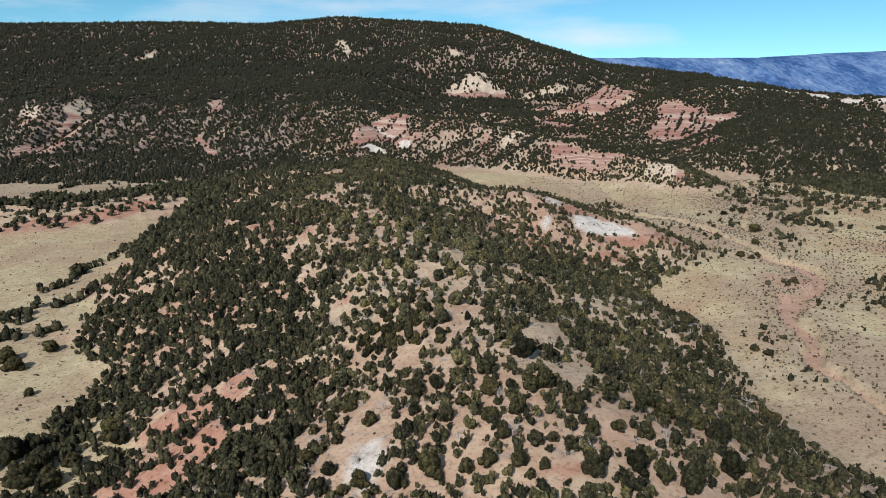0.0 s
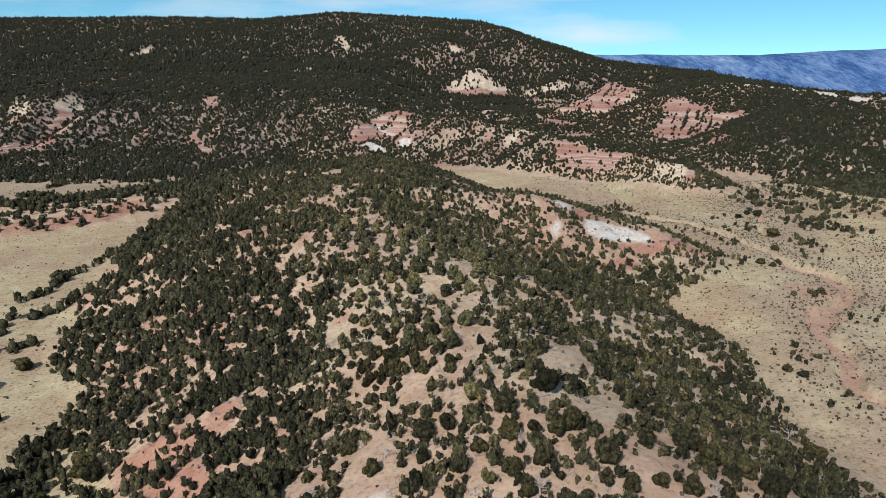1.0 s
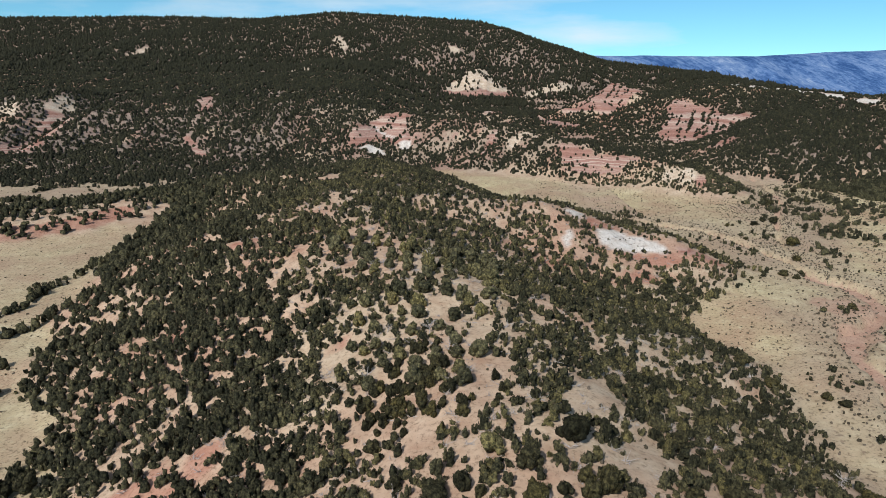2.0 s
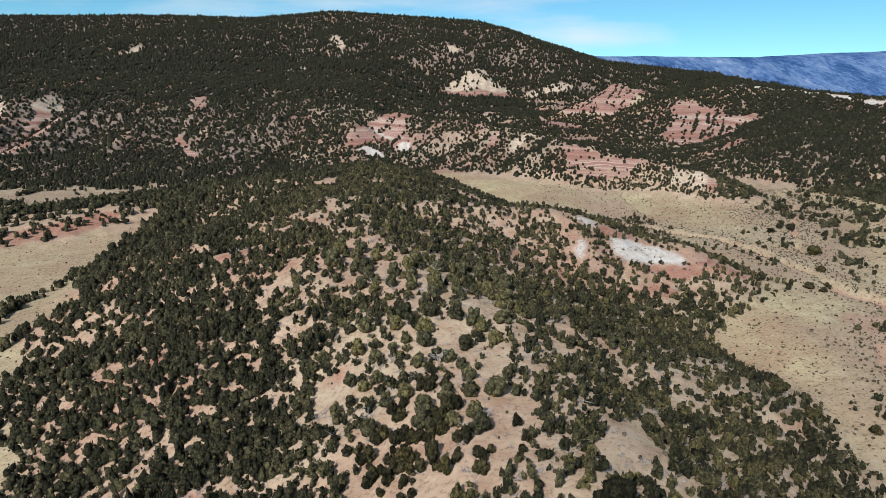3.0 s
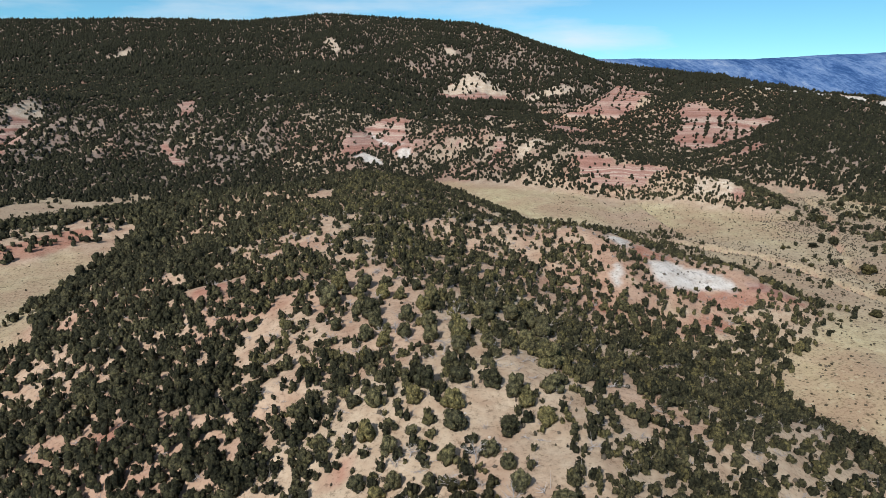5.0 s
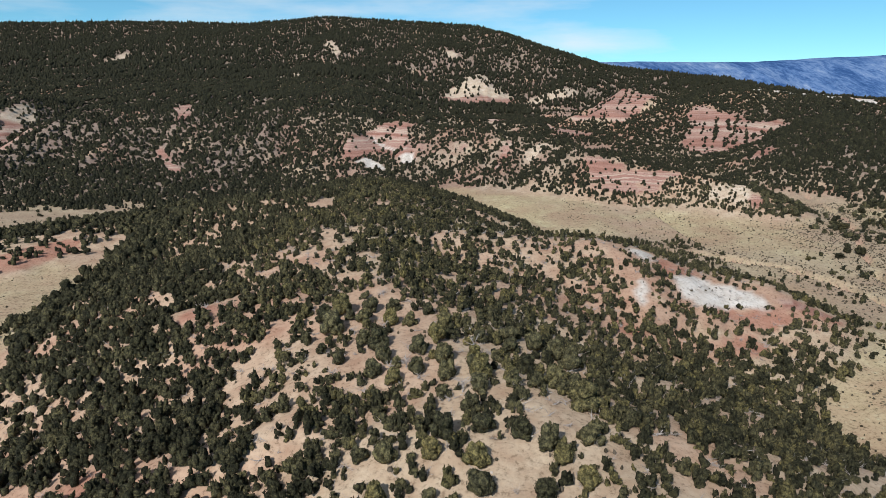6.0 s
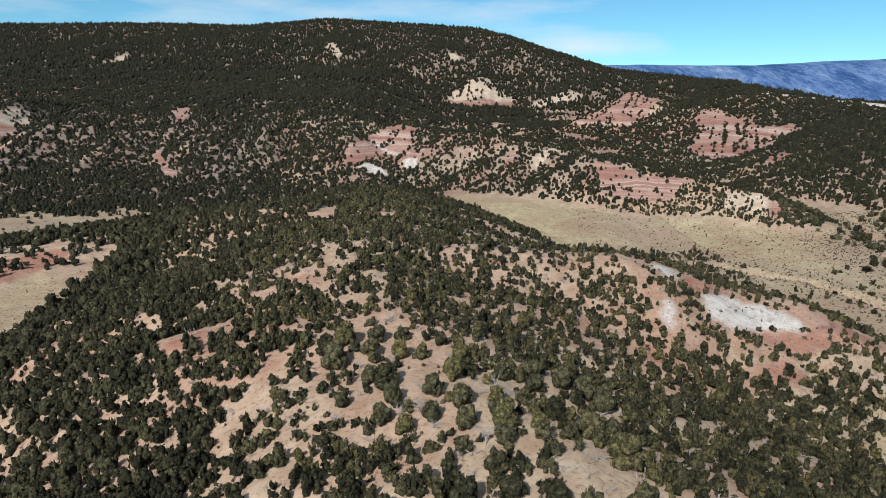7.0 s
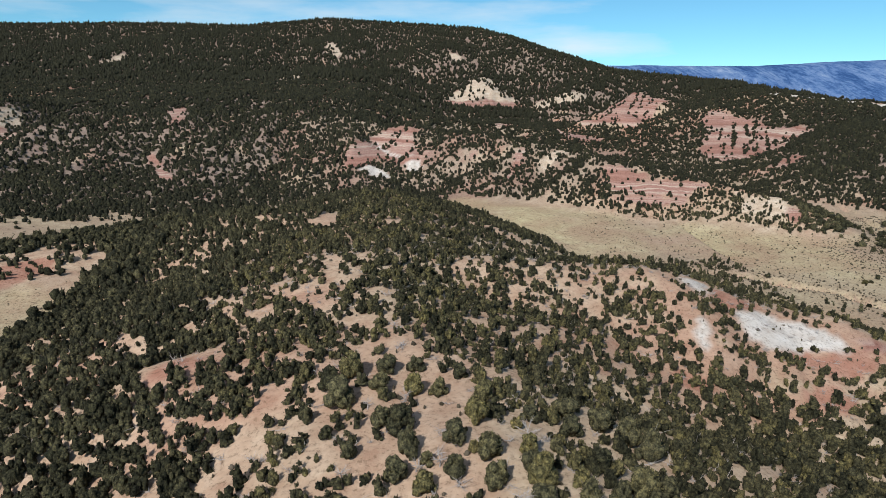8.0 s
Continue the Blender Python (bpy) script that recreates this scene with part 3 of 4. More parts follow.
BROW_TREES = [(-5.0, 138.9, 3.2), (-1.5, 138.9, 1.9), (0.7, 142.0, 2.8), (3.8, 138.7, 3.1), (6.2, 139.6, 2.5), (-5.4, 135.6, 2.7), (-1.6, 135.8, 2.4), (2.3, 142.0, 1.9), (-9.7, 127.1, 3), (-5.7, 127.7, 3.4), (-1.9, 126.3, 2.6), (0.5, 124.7, 2.6), (1.7, 123.1, 2.5), (4.9, 126.1, 2.8), (3.3, 120.1, 2.7), (5.9, 133.7, 4), (-6.5, 123, 2.9), (-6.5, 119.2, 3.5), (-17.8, 125.8, 2.1), (-15.2, 124.7, 2.8), (-10.8, 124.5, 2.2), (-10.9, 119.3, 1.5), (-0.9, 118.1, 2.9), (-3.2, 114.7, 2.1), (-1.6, 112.7, 1.9), (-7.2, 114.4, 2.3), (-12.5, 112.5, 2.1), (-9.1, 111.9, 1.5), (-0.8, 109.4, 2.2), (2.2, 105.6, 3.6), (-0.8, 105.3, 1.8), (-3.7, 105.8, 2.1), (-16.1, 113.7, 2), (-14.1, 111.5, 2), (-15.6, 109.2, 1.6), (-17.3, 108.2, 1.9), (-10.9, 106.6, 2.1), (-8.6, 107.5, 2.4)]
NOSE_TREES = [(-2.6, 144.9, 1.7), (1.2, 136.4, 2.1), (-0.3, 149.3, 2.4), (3.1, 151.1, 2.8), (5.7, 149.8, 3.2), (7.3, 147.4, 3.1), (-4.2, 150.7, 2.1), (-0.1, 153.3, 3.2), (-6.3, 103.9, 2.9), (-6.5, 100.9, 2.5), (-12.6, 102.8, 2.7), (-2.9, 100.1, 2.2), (-0.5, 100.3, 2.5), (0, 97.9, 2.7), (-15.8, 120.1, 2.5), (-13.2, 117.6, 2.2), (-3.4, 82.3, 1.7), (2.4, 84.3, 3.5), (5.8, 81, 2.7), (-1, 79.2, 2.1), (0.8, 77.9, 1.6), (2.4, 74.2, 2), (5.9, 75.8, 2.9), (-3.6, 78.3, 3.4), (-3.6, 74.2, 1.8), (-7.7, 81.5, 1.9), (-10.7, 89.6, 2.1), (11.4, 85.8, 5.2), (11, 78.2, 2.1), (8.7, 76.9, 1.6), (11.1, 76.2, 2.2), (15.5, 71.7, 3.5), (13, 77.1, 3), (8.9, 70.9, 2.4), (-5.8, 73.6, 1.3), (-12.3, 80.1, 2.3), (-14.8, 78.6, 1.9), (-8.9, 73.3, 2)]
FLANK_TREES = [(-4.3, 71.2, 1.4), (0.4, 71.3, 2.1), (5.6, 69.7, 2.4), (6.7, 66.4, 2), (10.2, 64.9, 2.1), (12.2, 65.6, 1.6), (13.9, 64.4, 2.1), (14.6, 68.2, 1.7), (8.1, 61.8, 2.2), (9, 59.9, 1.2), (10.6, 61.1, 1.3), (4.9, 62.6, 2.2), (2.5, 62.4, 1.8), (-1.4, 62.8, 3.2), (-4.6, 63.9, 1.6), (-5, 61.9, 2.6), (17, 67.6, 2), (20.4, 68.9, 2), (17.7, 63.7, 1.8), (15.4, 60.3, 2.8), (21.7, 78.3, 2.2), (24.9, 91.1, 3.1), (26.5, 79.7, 3.6), (28, 76.1, 3.1), (23.5, 68.7, 2.1), (20.7, 62.3, 2.9), (23.2, 60.7, 2.3), (27.3, 69, 1.8), (32.1, 75.5, 2.8), (33.5, 71.6, 4.2)]
EXTRA_TREES = [(32.3, 65.3, 3.6), (25.9, 60.3, 3.9), (53.7, 97.7, 5.3), (-16, 68.6, 2.8), (-12.8, 65.4, 2), (-9.1, 62.9, 2), (-13.6, 62.8, 2.3), (-10.8, 62, 1.6), (-12.8, 71.4, 1.8), (-14.3, 75.9, 1.5), (-16.7, 76.6, 1.5)]
MEADOW_TREES = [(111.5, 229.3, 5), (103.7, 211.3, 3), (99.6, 201.2, 2.8), (92.4, 197, 3.4), (94.6, 194.1, 2.2), (95.1, 170, 2.6), (154, 306.7, 3.5), (154.1, 298.8, 3), (144, 272.7, 4), (121.7, 262.4, 4), (118.5, 263.9, 3), (112.5, 257.9, 3), (99.8, 236.5, 2), (160.7, 322.9, 4), (168.4, 307, 3.5), (173.8, 302.4, 3.5), (190, 322, 5), (136, 295, 4.5), (101.7, 255.7, 2), (92, 243, 1.6), (57, 131.5, 3.6), (65, 127.8, 2.2), (66.5, 124.8, 2.4), (48.5, 117.9, 3.4), (54.2, 137.7, 3.4), (149.7, 236.1, 1.8), (137.5, 227.3, 1.5)]
MARGIN_TREES = [(91.2, 238, 1.5), (104.1, 256.8, 1.6), (81.5, 192.7, 1.2), (-86, 122, 4.4), (-90, 126, 3.6), (-84, 131, 3.8), (-94, 119, 4), (-89, 112, 4.2), (-84, 108, 3.6), (-77, 112, 2), (-67.3, 91.5, 5), (-65.2, 94, 4), (-62.2, 86, 5), (-57.6, 85.2, 4.2), (-57.1, 90.3, 3.2), (-61.7, 89.6, 4.6), (-54.2, 97.2, 4.4), (-52, 95.4, 3.6), (-61.4, 104.7, 3.8), (-64, 103.1, 3.6), (-70, 87, 4.4), (-98, 137, 2.2)]
# rows of trees on low rises of the western flat
TREE_ROWS = [
    [(-109, 166), (-104, 171), (-106, 186), (-104, 201), (-104, 220), (-107, 243)],
    [(-107, 149.6), (-102.4, 153.3), (-96.3, 157.4), (-93.4, 162.7), (-90, 168)],
    [(-108, 143), (-100.6, 147), (-97.7, 149)],
    [(-104, 131), (-96, 136), (-88, 141)],
]
# bare dead trees: x, y, height
SNAGS = [(-17.3, 153.7, 1.2), (-21.3, 152.6, 1.1), (-5.4, 145.4, 1.8), (-13.8, 141.4, 1.2), (-15.9, 141.1, 1), (-22.6, 141.6, 1.1), (-4.6, 113.8, 2), (-7.4, 110.8, 1.5), (-11.1, 115.7, 1.2), (-7.3, 135.3, 1.6), (-13, 104.3, 1.6), (0.6, 99.9, 1.4), (-1.8, 107.3, 1.5), (-1.2, 134.8, 1.2), (-7.8, 75.3, 1.5), (8, 66.1, 1.6), (-15.3, 66, 1.5), (16.1, 64.3, 1.3), (50.4, 99.6, 1.8), (26.3, 69.6, 1.4), (-15.5, 72.4, 1.2), (6.8, 75, 1)]
# old fence posts
POSTS = [(53.9, 173.3), (56.2, 174.8), (58.1, 176.1), (60.1, 176.1), (57.5, 173.7), (52.3, 173.7)]


def patch(spots, x, y, ragged=0.5):
    """1 inside the patches and 0 outside, with ragged rims."""
    out = np.zeros(np.shape(x))
    wob = (fbm(x / 5, y / 5, 4) - 0.5) * 2 * ragged
    for cx, cy, a, b in spots:
        out = np.maximum(out, smooth(1.15, 0.85, np.hypot((x - cx) / a, (y - cy) / b) + wob))
    return out


def outline(faces, x, y, rim):
    """1 inside any of the outlines and 0 outside, with rims that wander by about that much."""
    x, y = np.asarray(x, float), np.asarray(y, float)
    out = np.zeros(x.shape)
    for poly in faces:
        p = np.array(poly, float)
        near = (x > p[:, 0].min() - 2 * rim) & (x < p[:, 0].max() + 2 * rim) & (y > p[:, 1].min() - 2 * rim) & (y < p[:, 1].max() + 2 * rim)
        if not near.any():
            continue
        a, b = x[near], y[near]
        inside, dist = np.zeros(a.shape, bool), np.full(a.shape, 1e9)
        for (x0, y0), (x1, y1) in zip(p, np.roll(p, -1, 0)):
            if y0 != y1:
                inside ^= ((y0 > b) != (y1 > b)) & (a < (x1 - x0) * (b - y0) / (y1 - y0) + x0)
            k = np.clip(((a - x0) * (x1 - x0) + (b - y0) * (y1 - y0)) / ((x1 - x0) ** 2 + (y1 - y0) ** 2), 0, 1)
            dist = np.minimum(dist, np.hypot(a - x0 - k * (x1 - x0), b - y0 - k * (y1 - y0)))
        d = np.where(inside, dist, -dist) + 3 * rim * (fbm(a / (2.5 * rim), b / (2.5 * rim), 3) - 0.5)
        out[near] = np.maximum(out[near], smooth(-0.35 * rim, 0.35 * rim, d))
    return out


def bare(x, y):
    """Banded, cream, ash and red faces at a place."""
    beds = np.maximum(outline(BED_FACES, x, y, 3.0), patch(BEDS, x, y, 0.4))
    cream = outline(CREAM_FACES, x, y, 4.0)
    ash = np.maximum(outline(ASH_FACES, x, y, 0.7), patch(PALE, x, y, 0.4))
    return beds, cream, ash, outline(RED_FACES, x, y, 0.7)


def rise(x, y, z):
    """Height over the valley floor."""
    return z - plain(x, y)


def wash_reach(x, y):
    return np.minimum(along(WASH, x, y)[0], along(FORK, x, y)[0] + 1.2)


# ---------------------------------------------------------------- ground
def build_ground():
    gx = steps([(-3700, 400), (-1600, 60), (-800, 10), (-330, 2.8), (-130, 1.6), (66, 1.6), (74, 0.9), (110, 0.9), (118, 1.5), (240, 1.6), (330, 3), (600, 10), (1500, 80), (3700, 400)])
    gy = steps([(-3700, 500), (-600, 60), (-60, 6), (40, 1.55), (230, 1.6), (340, 1.7), (480, 1.7), (700, 2.6), (1000, 6), (1300, 9), (2000, 80), (3700, 400)])
    x, y = np.meshgrid(gx, gy)
    z = land(x, y)
    nx, ny = len(gx), len(gy)
    i = np.arange(nx * ny).reshape(ny, nx)
    faces = np.stack([i[:-1, :-1], i[:-1, 1:], i[1:, 1:], i[1:, :-1]], -1).reshape(-1, 4)
    me = quick_mesh("ground", U * np.stack([x, y, z], -1).reshape(-1, 3), faces)
    h = rise(x, y, z)
    beds, cream, ash, red = bare(x, y)
    attribute(me, "beds", beds)
    attribute(me, "cream", cream)
    attribute(me, "pale", ash)
    attribute(me, "red", np.maximum(np.maximum(np.maximum(red, 0.95 * patch(RED, x, y, 0.7)), 0.55 * patch([(45, 198, 28, 12), (25, 186, 16, 12)], x, y, 0.9)), (0.32 + 0.4 * smooth(330, 360, y)) * smooth(0.40, 0.62, fbm(x / 18, y / 18, 3)) + 0.25 * smooth(-20, -35, x) * smooth(240, 215, y)))
    east_hill = smooth(150, 185, x) * smooth(320, 350, y)
    west_hill = smooth(-70, -110, x) * smooth(340, 370, y)
    attribute(me, "shale", np.maximum(np.maximum(np.maximum(east_hill, west_hill), 0.6 * smooth(340, 370, y)) * smooth(620, 520, y), 0.95 * smooth(620, 720, y)) * smooth(0.12, 0.42, fbm(x / 16 + 8, y / 16, 3)))
    attribute(me, "grass", smooth(2.2, 0.7, h + 2 * (fbm(x / 12, y / 12, 3) - 0.5)) * smooth(460, 400, y))
    wd = wash_reach(x, y) + 4 * (fbm(x / 9, y / 9, 2) - 0.5)
    attribute(me, "wash", np.maximum(smooth(1.7, 1.0, wd), 0.75 * patch([(94, 171, 7, 8), (87, 155, 4, 5)], x, y, 0.6)) * smooth(4, 2, h))
    # gravelly by the wash and slope foot; only browner over the western grass
    attribute(me, "brown_ground", 0.45 * smooth(-0.2, 1.0, h) * smooth(20, 40, x) * smooth(4, 2, h) + (0.35 + 0.55 * smooth(250, 290, y)) * smooth(-45, -80, x) * smooth(4, 2, h) + 0.6 * smooth(22, 8, wash_reach(x, y) + 16 * (fbm(x / 14, y / 14, 3) - 0.5)) * smooth(4, 2, h))
    me.materials.append(EARTH)
    return tagged(new("ground", me), "dry tan and reddish desert earth with straw-coloured grass flats", "ground", kind="structure")


build_ground()


def build_range():
    """The blue range far beyond the valley."""
    gx, gy = np.linspace(-600, 4600, 200), np.linspace(2600, 4600, 70)
    x, y = np.meshgrid(gx, gy)
    top = np.interp(x, [-600, 600, 900, 1300, 1800, 2600, 4600], [250, 285, 292, 290, 296, 335, 380])
    lie = smooth(2700, 3900, y) * top
    z = lie - 70 * np.abs(fbm(x / 420, y / 900, 4) - 0.5) * 2 * smooth(3950, 3400, y) * smooth(2650, 2900, y) + 14 * (fbm(x / 200 + 9, y / 300, 3) - 0.5)
    z = z - 0.15 * np.clip(y - 3950, 0, None) - 20
    i = np.arange(x.size).reshape(x.shape)
    faces = np.stack([i[:-1, :-1], i[:-1, 1:], i[1:, 1:], i[1:, :-1]], -1).reshape(-1, 4)
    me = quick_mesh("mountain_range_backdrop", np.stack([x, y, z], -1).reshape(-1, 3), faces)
    me.materials.append(HAZE_BLUE)
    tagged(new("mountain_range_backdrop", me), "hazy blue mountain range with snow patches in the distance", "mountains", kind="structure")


build_range()

# ---------------------------------------------------------------- trees
rng = np.random.RandomState(11)


def ico(level):
    bm = bmesh.new()
    bmesh.ops.create_icosphere(bm, subdivisions=level, radius=1.0)
    v = np.array([p.co[:] for p in bm.verts])
    f = np.array([[p.index for p in q.verts] for q in bm.faces])
    bm.free()
    return v, f


ICO1, ICO2 = ico(1), ico(2)


def blob(rs, sides=4):
    """A small rounded lump of two uneven rings and a tip."""
    a = np.arange(sides) * 6.2832 / sides + rs.rand()
    low, high = 0.8 + 0.4 * rs.rand(sides), 0.6 + 0.45 * rs.rand(sides)
    v = np.concatenate([np.stack([low * np.cos(a), low * np.sin(a), -0.75 + 0.5 * rs.rand(sides)], -1), np.stack([high * np.cos(a + 0.7), high * np.sin(a + 0.7), 0.3 + 0.4 * rs.rand(sides)], -1), [[0.3 * (rs.rand() - 0.5), 0.3 * (rs.rand() - 0.5), 0.85]]])
    f = []
    for k in range(sides):
        n = (k + 1) % sides
        f += [[k, n, sides + k], [n, sides + n, sides + k], [sides + k, sides + n, 2 * sides]]
    return v, np.array(f)


def spire(rs):
    """A far conifer: an uneven ring of four boughs under a leaning tip."""
    a = np.arange(4) * 1.571 + rs.rand()
    r = 0.75 + 0.5 * rs.rand(4)
    v = np.concatenate([np.stack([r * np.cos(a), r * np.sin(a), 0.25 + 0.5 * rs.rand(4)], -1), [[0, 0, -0.1], [0.4 * (rs.rand() - 0.5), 0.4 * (rs.rand() - 0.5), 1.3 + 0.5 * rs.rand()]]])
    return v, np.array([[k, (k + 1) % 4, 5] for k in range(4)] + [[(k + 1) % 4, k, 4] for k in range(4)])


def crown(rs, lumps, sprays, size, tall=1.1, core=0.5):
    """Points and triangles of a crown about 2 wide from the ground up: a core, uneven lumps round it and tufts of needles standing off them.
    lumps: the balls to use, one for each lump, the first for the core."""
    verts, faces, count, spots = [], [], 0, []
    for i, (bv, bf) in enumerate(lumps):
        a = 2.4 * i + 0.9 * rs.rand()
        z = 0.22 + 0.95 * rs.rand() ** 0.8 * tall
        reach = (0.38 + 0.42 * rs.rand()) * (1.15 - 0.62 * z / tall)
        c = np.array([reach * math.cos(a), reach * math.sin(a), z]) if i else np.array([0.12 * (rs.rand() - 0.5), 0.12 * (rs.rand() - 0.5), 0.5 * tall])
        r = (0.19 + 0.19 * rs.rand()) if i else core
        v = bv * (1 + 0.6 * (rs.rand(len(bv), 1) - 0.5)) * r * np.array([1, 1, 1.1 + 0.5 * rs.rand()]) + c
        v[:, 2] = np.clip(v[:, 2], 0.05, None)
        verts.append(v)
        faces.append(bf + count)
        count += len(v)
        spots.append((c, r))
    if sprays:
        n = sprays
        pick = rs.randint(0, len(lumps), n)
        c, r = np.array([p[0] for p in spots])[pick], np.array([p[1] for p in spots])[pick]
        d = rs.normal(size=(n, 3))
        d[:, 2] = d[:, 2] * 0.8 + 0.25
        d /= np.linalg.norm(d, axis=1)[:, None]
        root = c + d * (r * (0.85 + 0.25 * rs.rand(n)))[:, None]
        side = np.cross(d, rs.normal(size=(n, 3)))
        side /= np.linalg.norm(side, axis=1)[:, None]
        q = size * (0.6 + 0.8 * rs.rand(n))[:, None]
        lift = d * 0.55 + np.array([0, 0, 0.5]) + 0.3 * rs.normal(size=(n, 3))
        tri = np.stack([root - side * q * 0.42, root + side * q * 0.42, root + lift * q * 0.85], 1).reshape(-1, 3)
        tri[:, 2] = np.clip(tri[:, 2], 0.04, None)
        verts.append(tri)
        faces.append(np.arange(3 * n).reshape(n, 3) + count)
    return np.concatenate(verts), np.concatenate(faces)


def forest(name, label, category, templates, x, y, wide, tall, tint, material_used, sink=0.1):
    """Many plants in one mesh, from places and sizes in plan units."""
    z = land(x, y)
    vs, fs, ts, count = [], [], [], 0
    which = rng.randint(0, len(templates), len(x))
    for k, (tv, tf) in enumerate(templates):
        sel = np.where(which == k)[0]
        if not len(sel):
            continue
        a = rng.rand(len(sel)) * 6.283
        c, s = np.cos(a)[:, None], np.sin(a)[:, None]
        stretch = 0.85 + 0.3 * rng.rand(len(sel), 1)
        px, py = tv[None, :, 0] * stretch, tv[None, :, 1] / stretch
        w = wide[sel, None] * 0.5
        v = np.stack([x[sel, None] + w * (px * c - py * s), y[sel, None] + w * (px * s + py * c), z[sel, None] - sink + tall[sel, None] * 0.62 * tv[None, :, 2]], -1)
        vs.append(v.reshape(-1, 3))
        fs.append((tf[None] + (count + np.arange(len(sel)) * len(tv))[:, None, None]).reshape(-1, 3))
        ts.append(np.repeat(tint[sel], len(tv)))
        count += len(sel) * len(tv)
    me = quick_mesh(name, U * np.concatenate(vs), np.concatenate(fs))
    attribute(me, "tint", np.concatenate(ts))
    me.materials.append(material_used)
    return tagged(new(name, me), label, category, kind="stuff")


def scatter(x0, x1, y0, y1, pitch):
    """Points strewn over a rectangle, one to a cell of that pitch on average, within the land that the valley opens on."""
    n = int((x1 - x0) * (y1 - y0) / pitch ** 2)
    x, y = x0 + (x1 - x0) * rng.rand(n), y0 + (y1 - y0) * rng.rand(n)
    inside = np.abs(x) < 60 + 0.66 * np.maximum(y, 0)
    return x[inside], y[inside]


WEST_EDGE_Y = [56, 102, 110, 123, 129, 136, 157, 165, 186, 218, 243, 255, 276]
WEST_EDGE_X = [-56, -67, -65, -68, -78, -80, -87, -86, -91, -101, -105, -106, -103]


def cover(x, y):
    """How likely a tree stands at a place."""
    h = rise(x, y, land(x, y))
    h = h - 1.6 * smooth(-15, 0, x) * smooth(270, 290, y) * smooth(400, 370, y)
    c = smooth(0.2 + 1.2 * smooth(10, 20, x) * smooth(112, 100, y), 1.5 + 2.0 * smooth(10, 20, x) * smooth(112, 100, y), h + 1.5 * (fbm(x / 10 + 5, y / 10, 2) - 0.5))
    thick = smooth(0.34, 0.60, fbm(x / 13 + 31, y / 13 + 7, 3))
    q = np.where(y < 335, 6.0, 3.5)
    edge = smooth(-2, 1.5, x - np.interp(y, WEST_EDGE_Y, WEST_EDGE_X) + 5 * (fbm(x / 7 + 3, y / 7, 2) - 0.5))
    c = c + (edge - c) * smooth(-35, -45, x) * smooth(282, 270, y) * smooth(44, 56, y)
    here = land(x, y)
    hollow = (land(x + q, y) + land(x - q, y) + land(x, y + q) + land(x, y - q)) / 4 - here
    md, _, _, side = along(MAIN, x, y)
    flank = np.where(side > 0, smooth(12, 34, md), (0.42 + 0.48 * smooth(100, 120, y)) * smooth(5, 11, md))
    near = 0.52 + 0.26 * thick + 0.32 * smooth(132, 120, y) + 0.36 * flank + 0.28 * np.tanh(hollow / 0.6) + 0.12 * smooth(-40, -60, x)
    strips = smooth(0.28, 0.43, fbm((x - y) / 6 + 3, (x + y) / 26, 4))
    west = np.where(side > 0, smooth(17, 32, md), 0)
    near = near + (0.44 + 0.8 * strips - near) * west
    near = near + 0.06 * smooth(118, 135, y) * smooth(285, 262, y)
    near = near * (1 - 0.42 * smooth(12, 26, x) * smooth(180, 190, y) * smooth(214, 209, y)) * (1 + 0.35 * smooth(15, 25, x) * smooth(184, 176, y) * smooth(130, 145, y)) * (1 - 0.30 * np.where(side < 0, smooth(5, 12, md), 0))
    face = 0.98 + 0.2 * thick + 0.35 * np.tanh(hollow / 0.6)
    plateau = smooth(468, 492, y + 14 * (fbm(x / 25, y / 25, 2) - 0.5)) * smooth(60, -30, x)
    rills = smooth(0.36, 0.60, fbm(x / 9 + 12, y / 34, 3))
    face = face + (0.84 + 0.2 * (rills - 0.5) + 0.5 * np.tanh(hollow / 0.5) - face) * smooth(-70, -110, x) * smooth(352, 372, y)
    face = face * (1 + 0.1 * smooth(-25, -10, x) * smooth(75, 50, x) * smooth(470, 445, y))
    far = face + (0.98 - face) * plateau
    far = far + (0.8 + 0.2 * thick - far) * smooth(690, 760, y)
    c = c * (near + (far - near) * smooth(270, 330, y))
    c = c * (1 - 0.96 * patch(CLEARINGS, x, y, 0.3)) * (1 - 0.7 * patch(RED, x, y, 0.5))
    c = c * (1 - 0.98 * outline(OPEN_GROUND, x, y, 0.5))
    beds, cream, ash, red = bare(x, y)
    c = c * (1 - 0.95 * beds * (1 - 0.85 * smooth(0.25, 0.8, hollow))) * (1 - (0.72 + 0.2 * smooth(900, 920, y)) * cream) * (1 - 0.95 * ash) * (1 - 0.9 * red * smooth(-112, -104, x))
    east = 0.2 * smooth(118, 135, x) * smooth(255, 290, y) * smooth(345, 320, y) * smooth(230, 190, x)
    belt = along(BELT, x, y)[0] + 3 * (fbm(x / 6, y / 6, 2) - 0.5)
    c = np.maximum(c * (1 - 0.6 * smooth(-108, -114, x) * smooth(290, 270, y)), 0.95 * smooth(6.5, 4.0, belt) * smooth(-70, -90, x))
    slope = along(LOW, x, y)[0] + 4 * (fbm(x / 6 + 1, y / 6, 2) - 0.5)
    c = np.maximum(c, 0.12 * smooth(18, 11, slope) * smooth(-106, -114, x))
    foot = np.interp(x, [-300, -240, -222, -202, -188, -185, -174, -164, -146, -130, -115], [362, 353, 343, 321, 321, 336, 344, 355, 370, 366, 352]) + 8 * (fbm(x / 9 + 2, y / 9, 2) - 0.5)
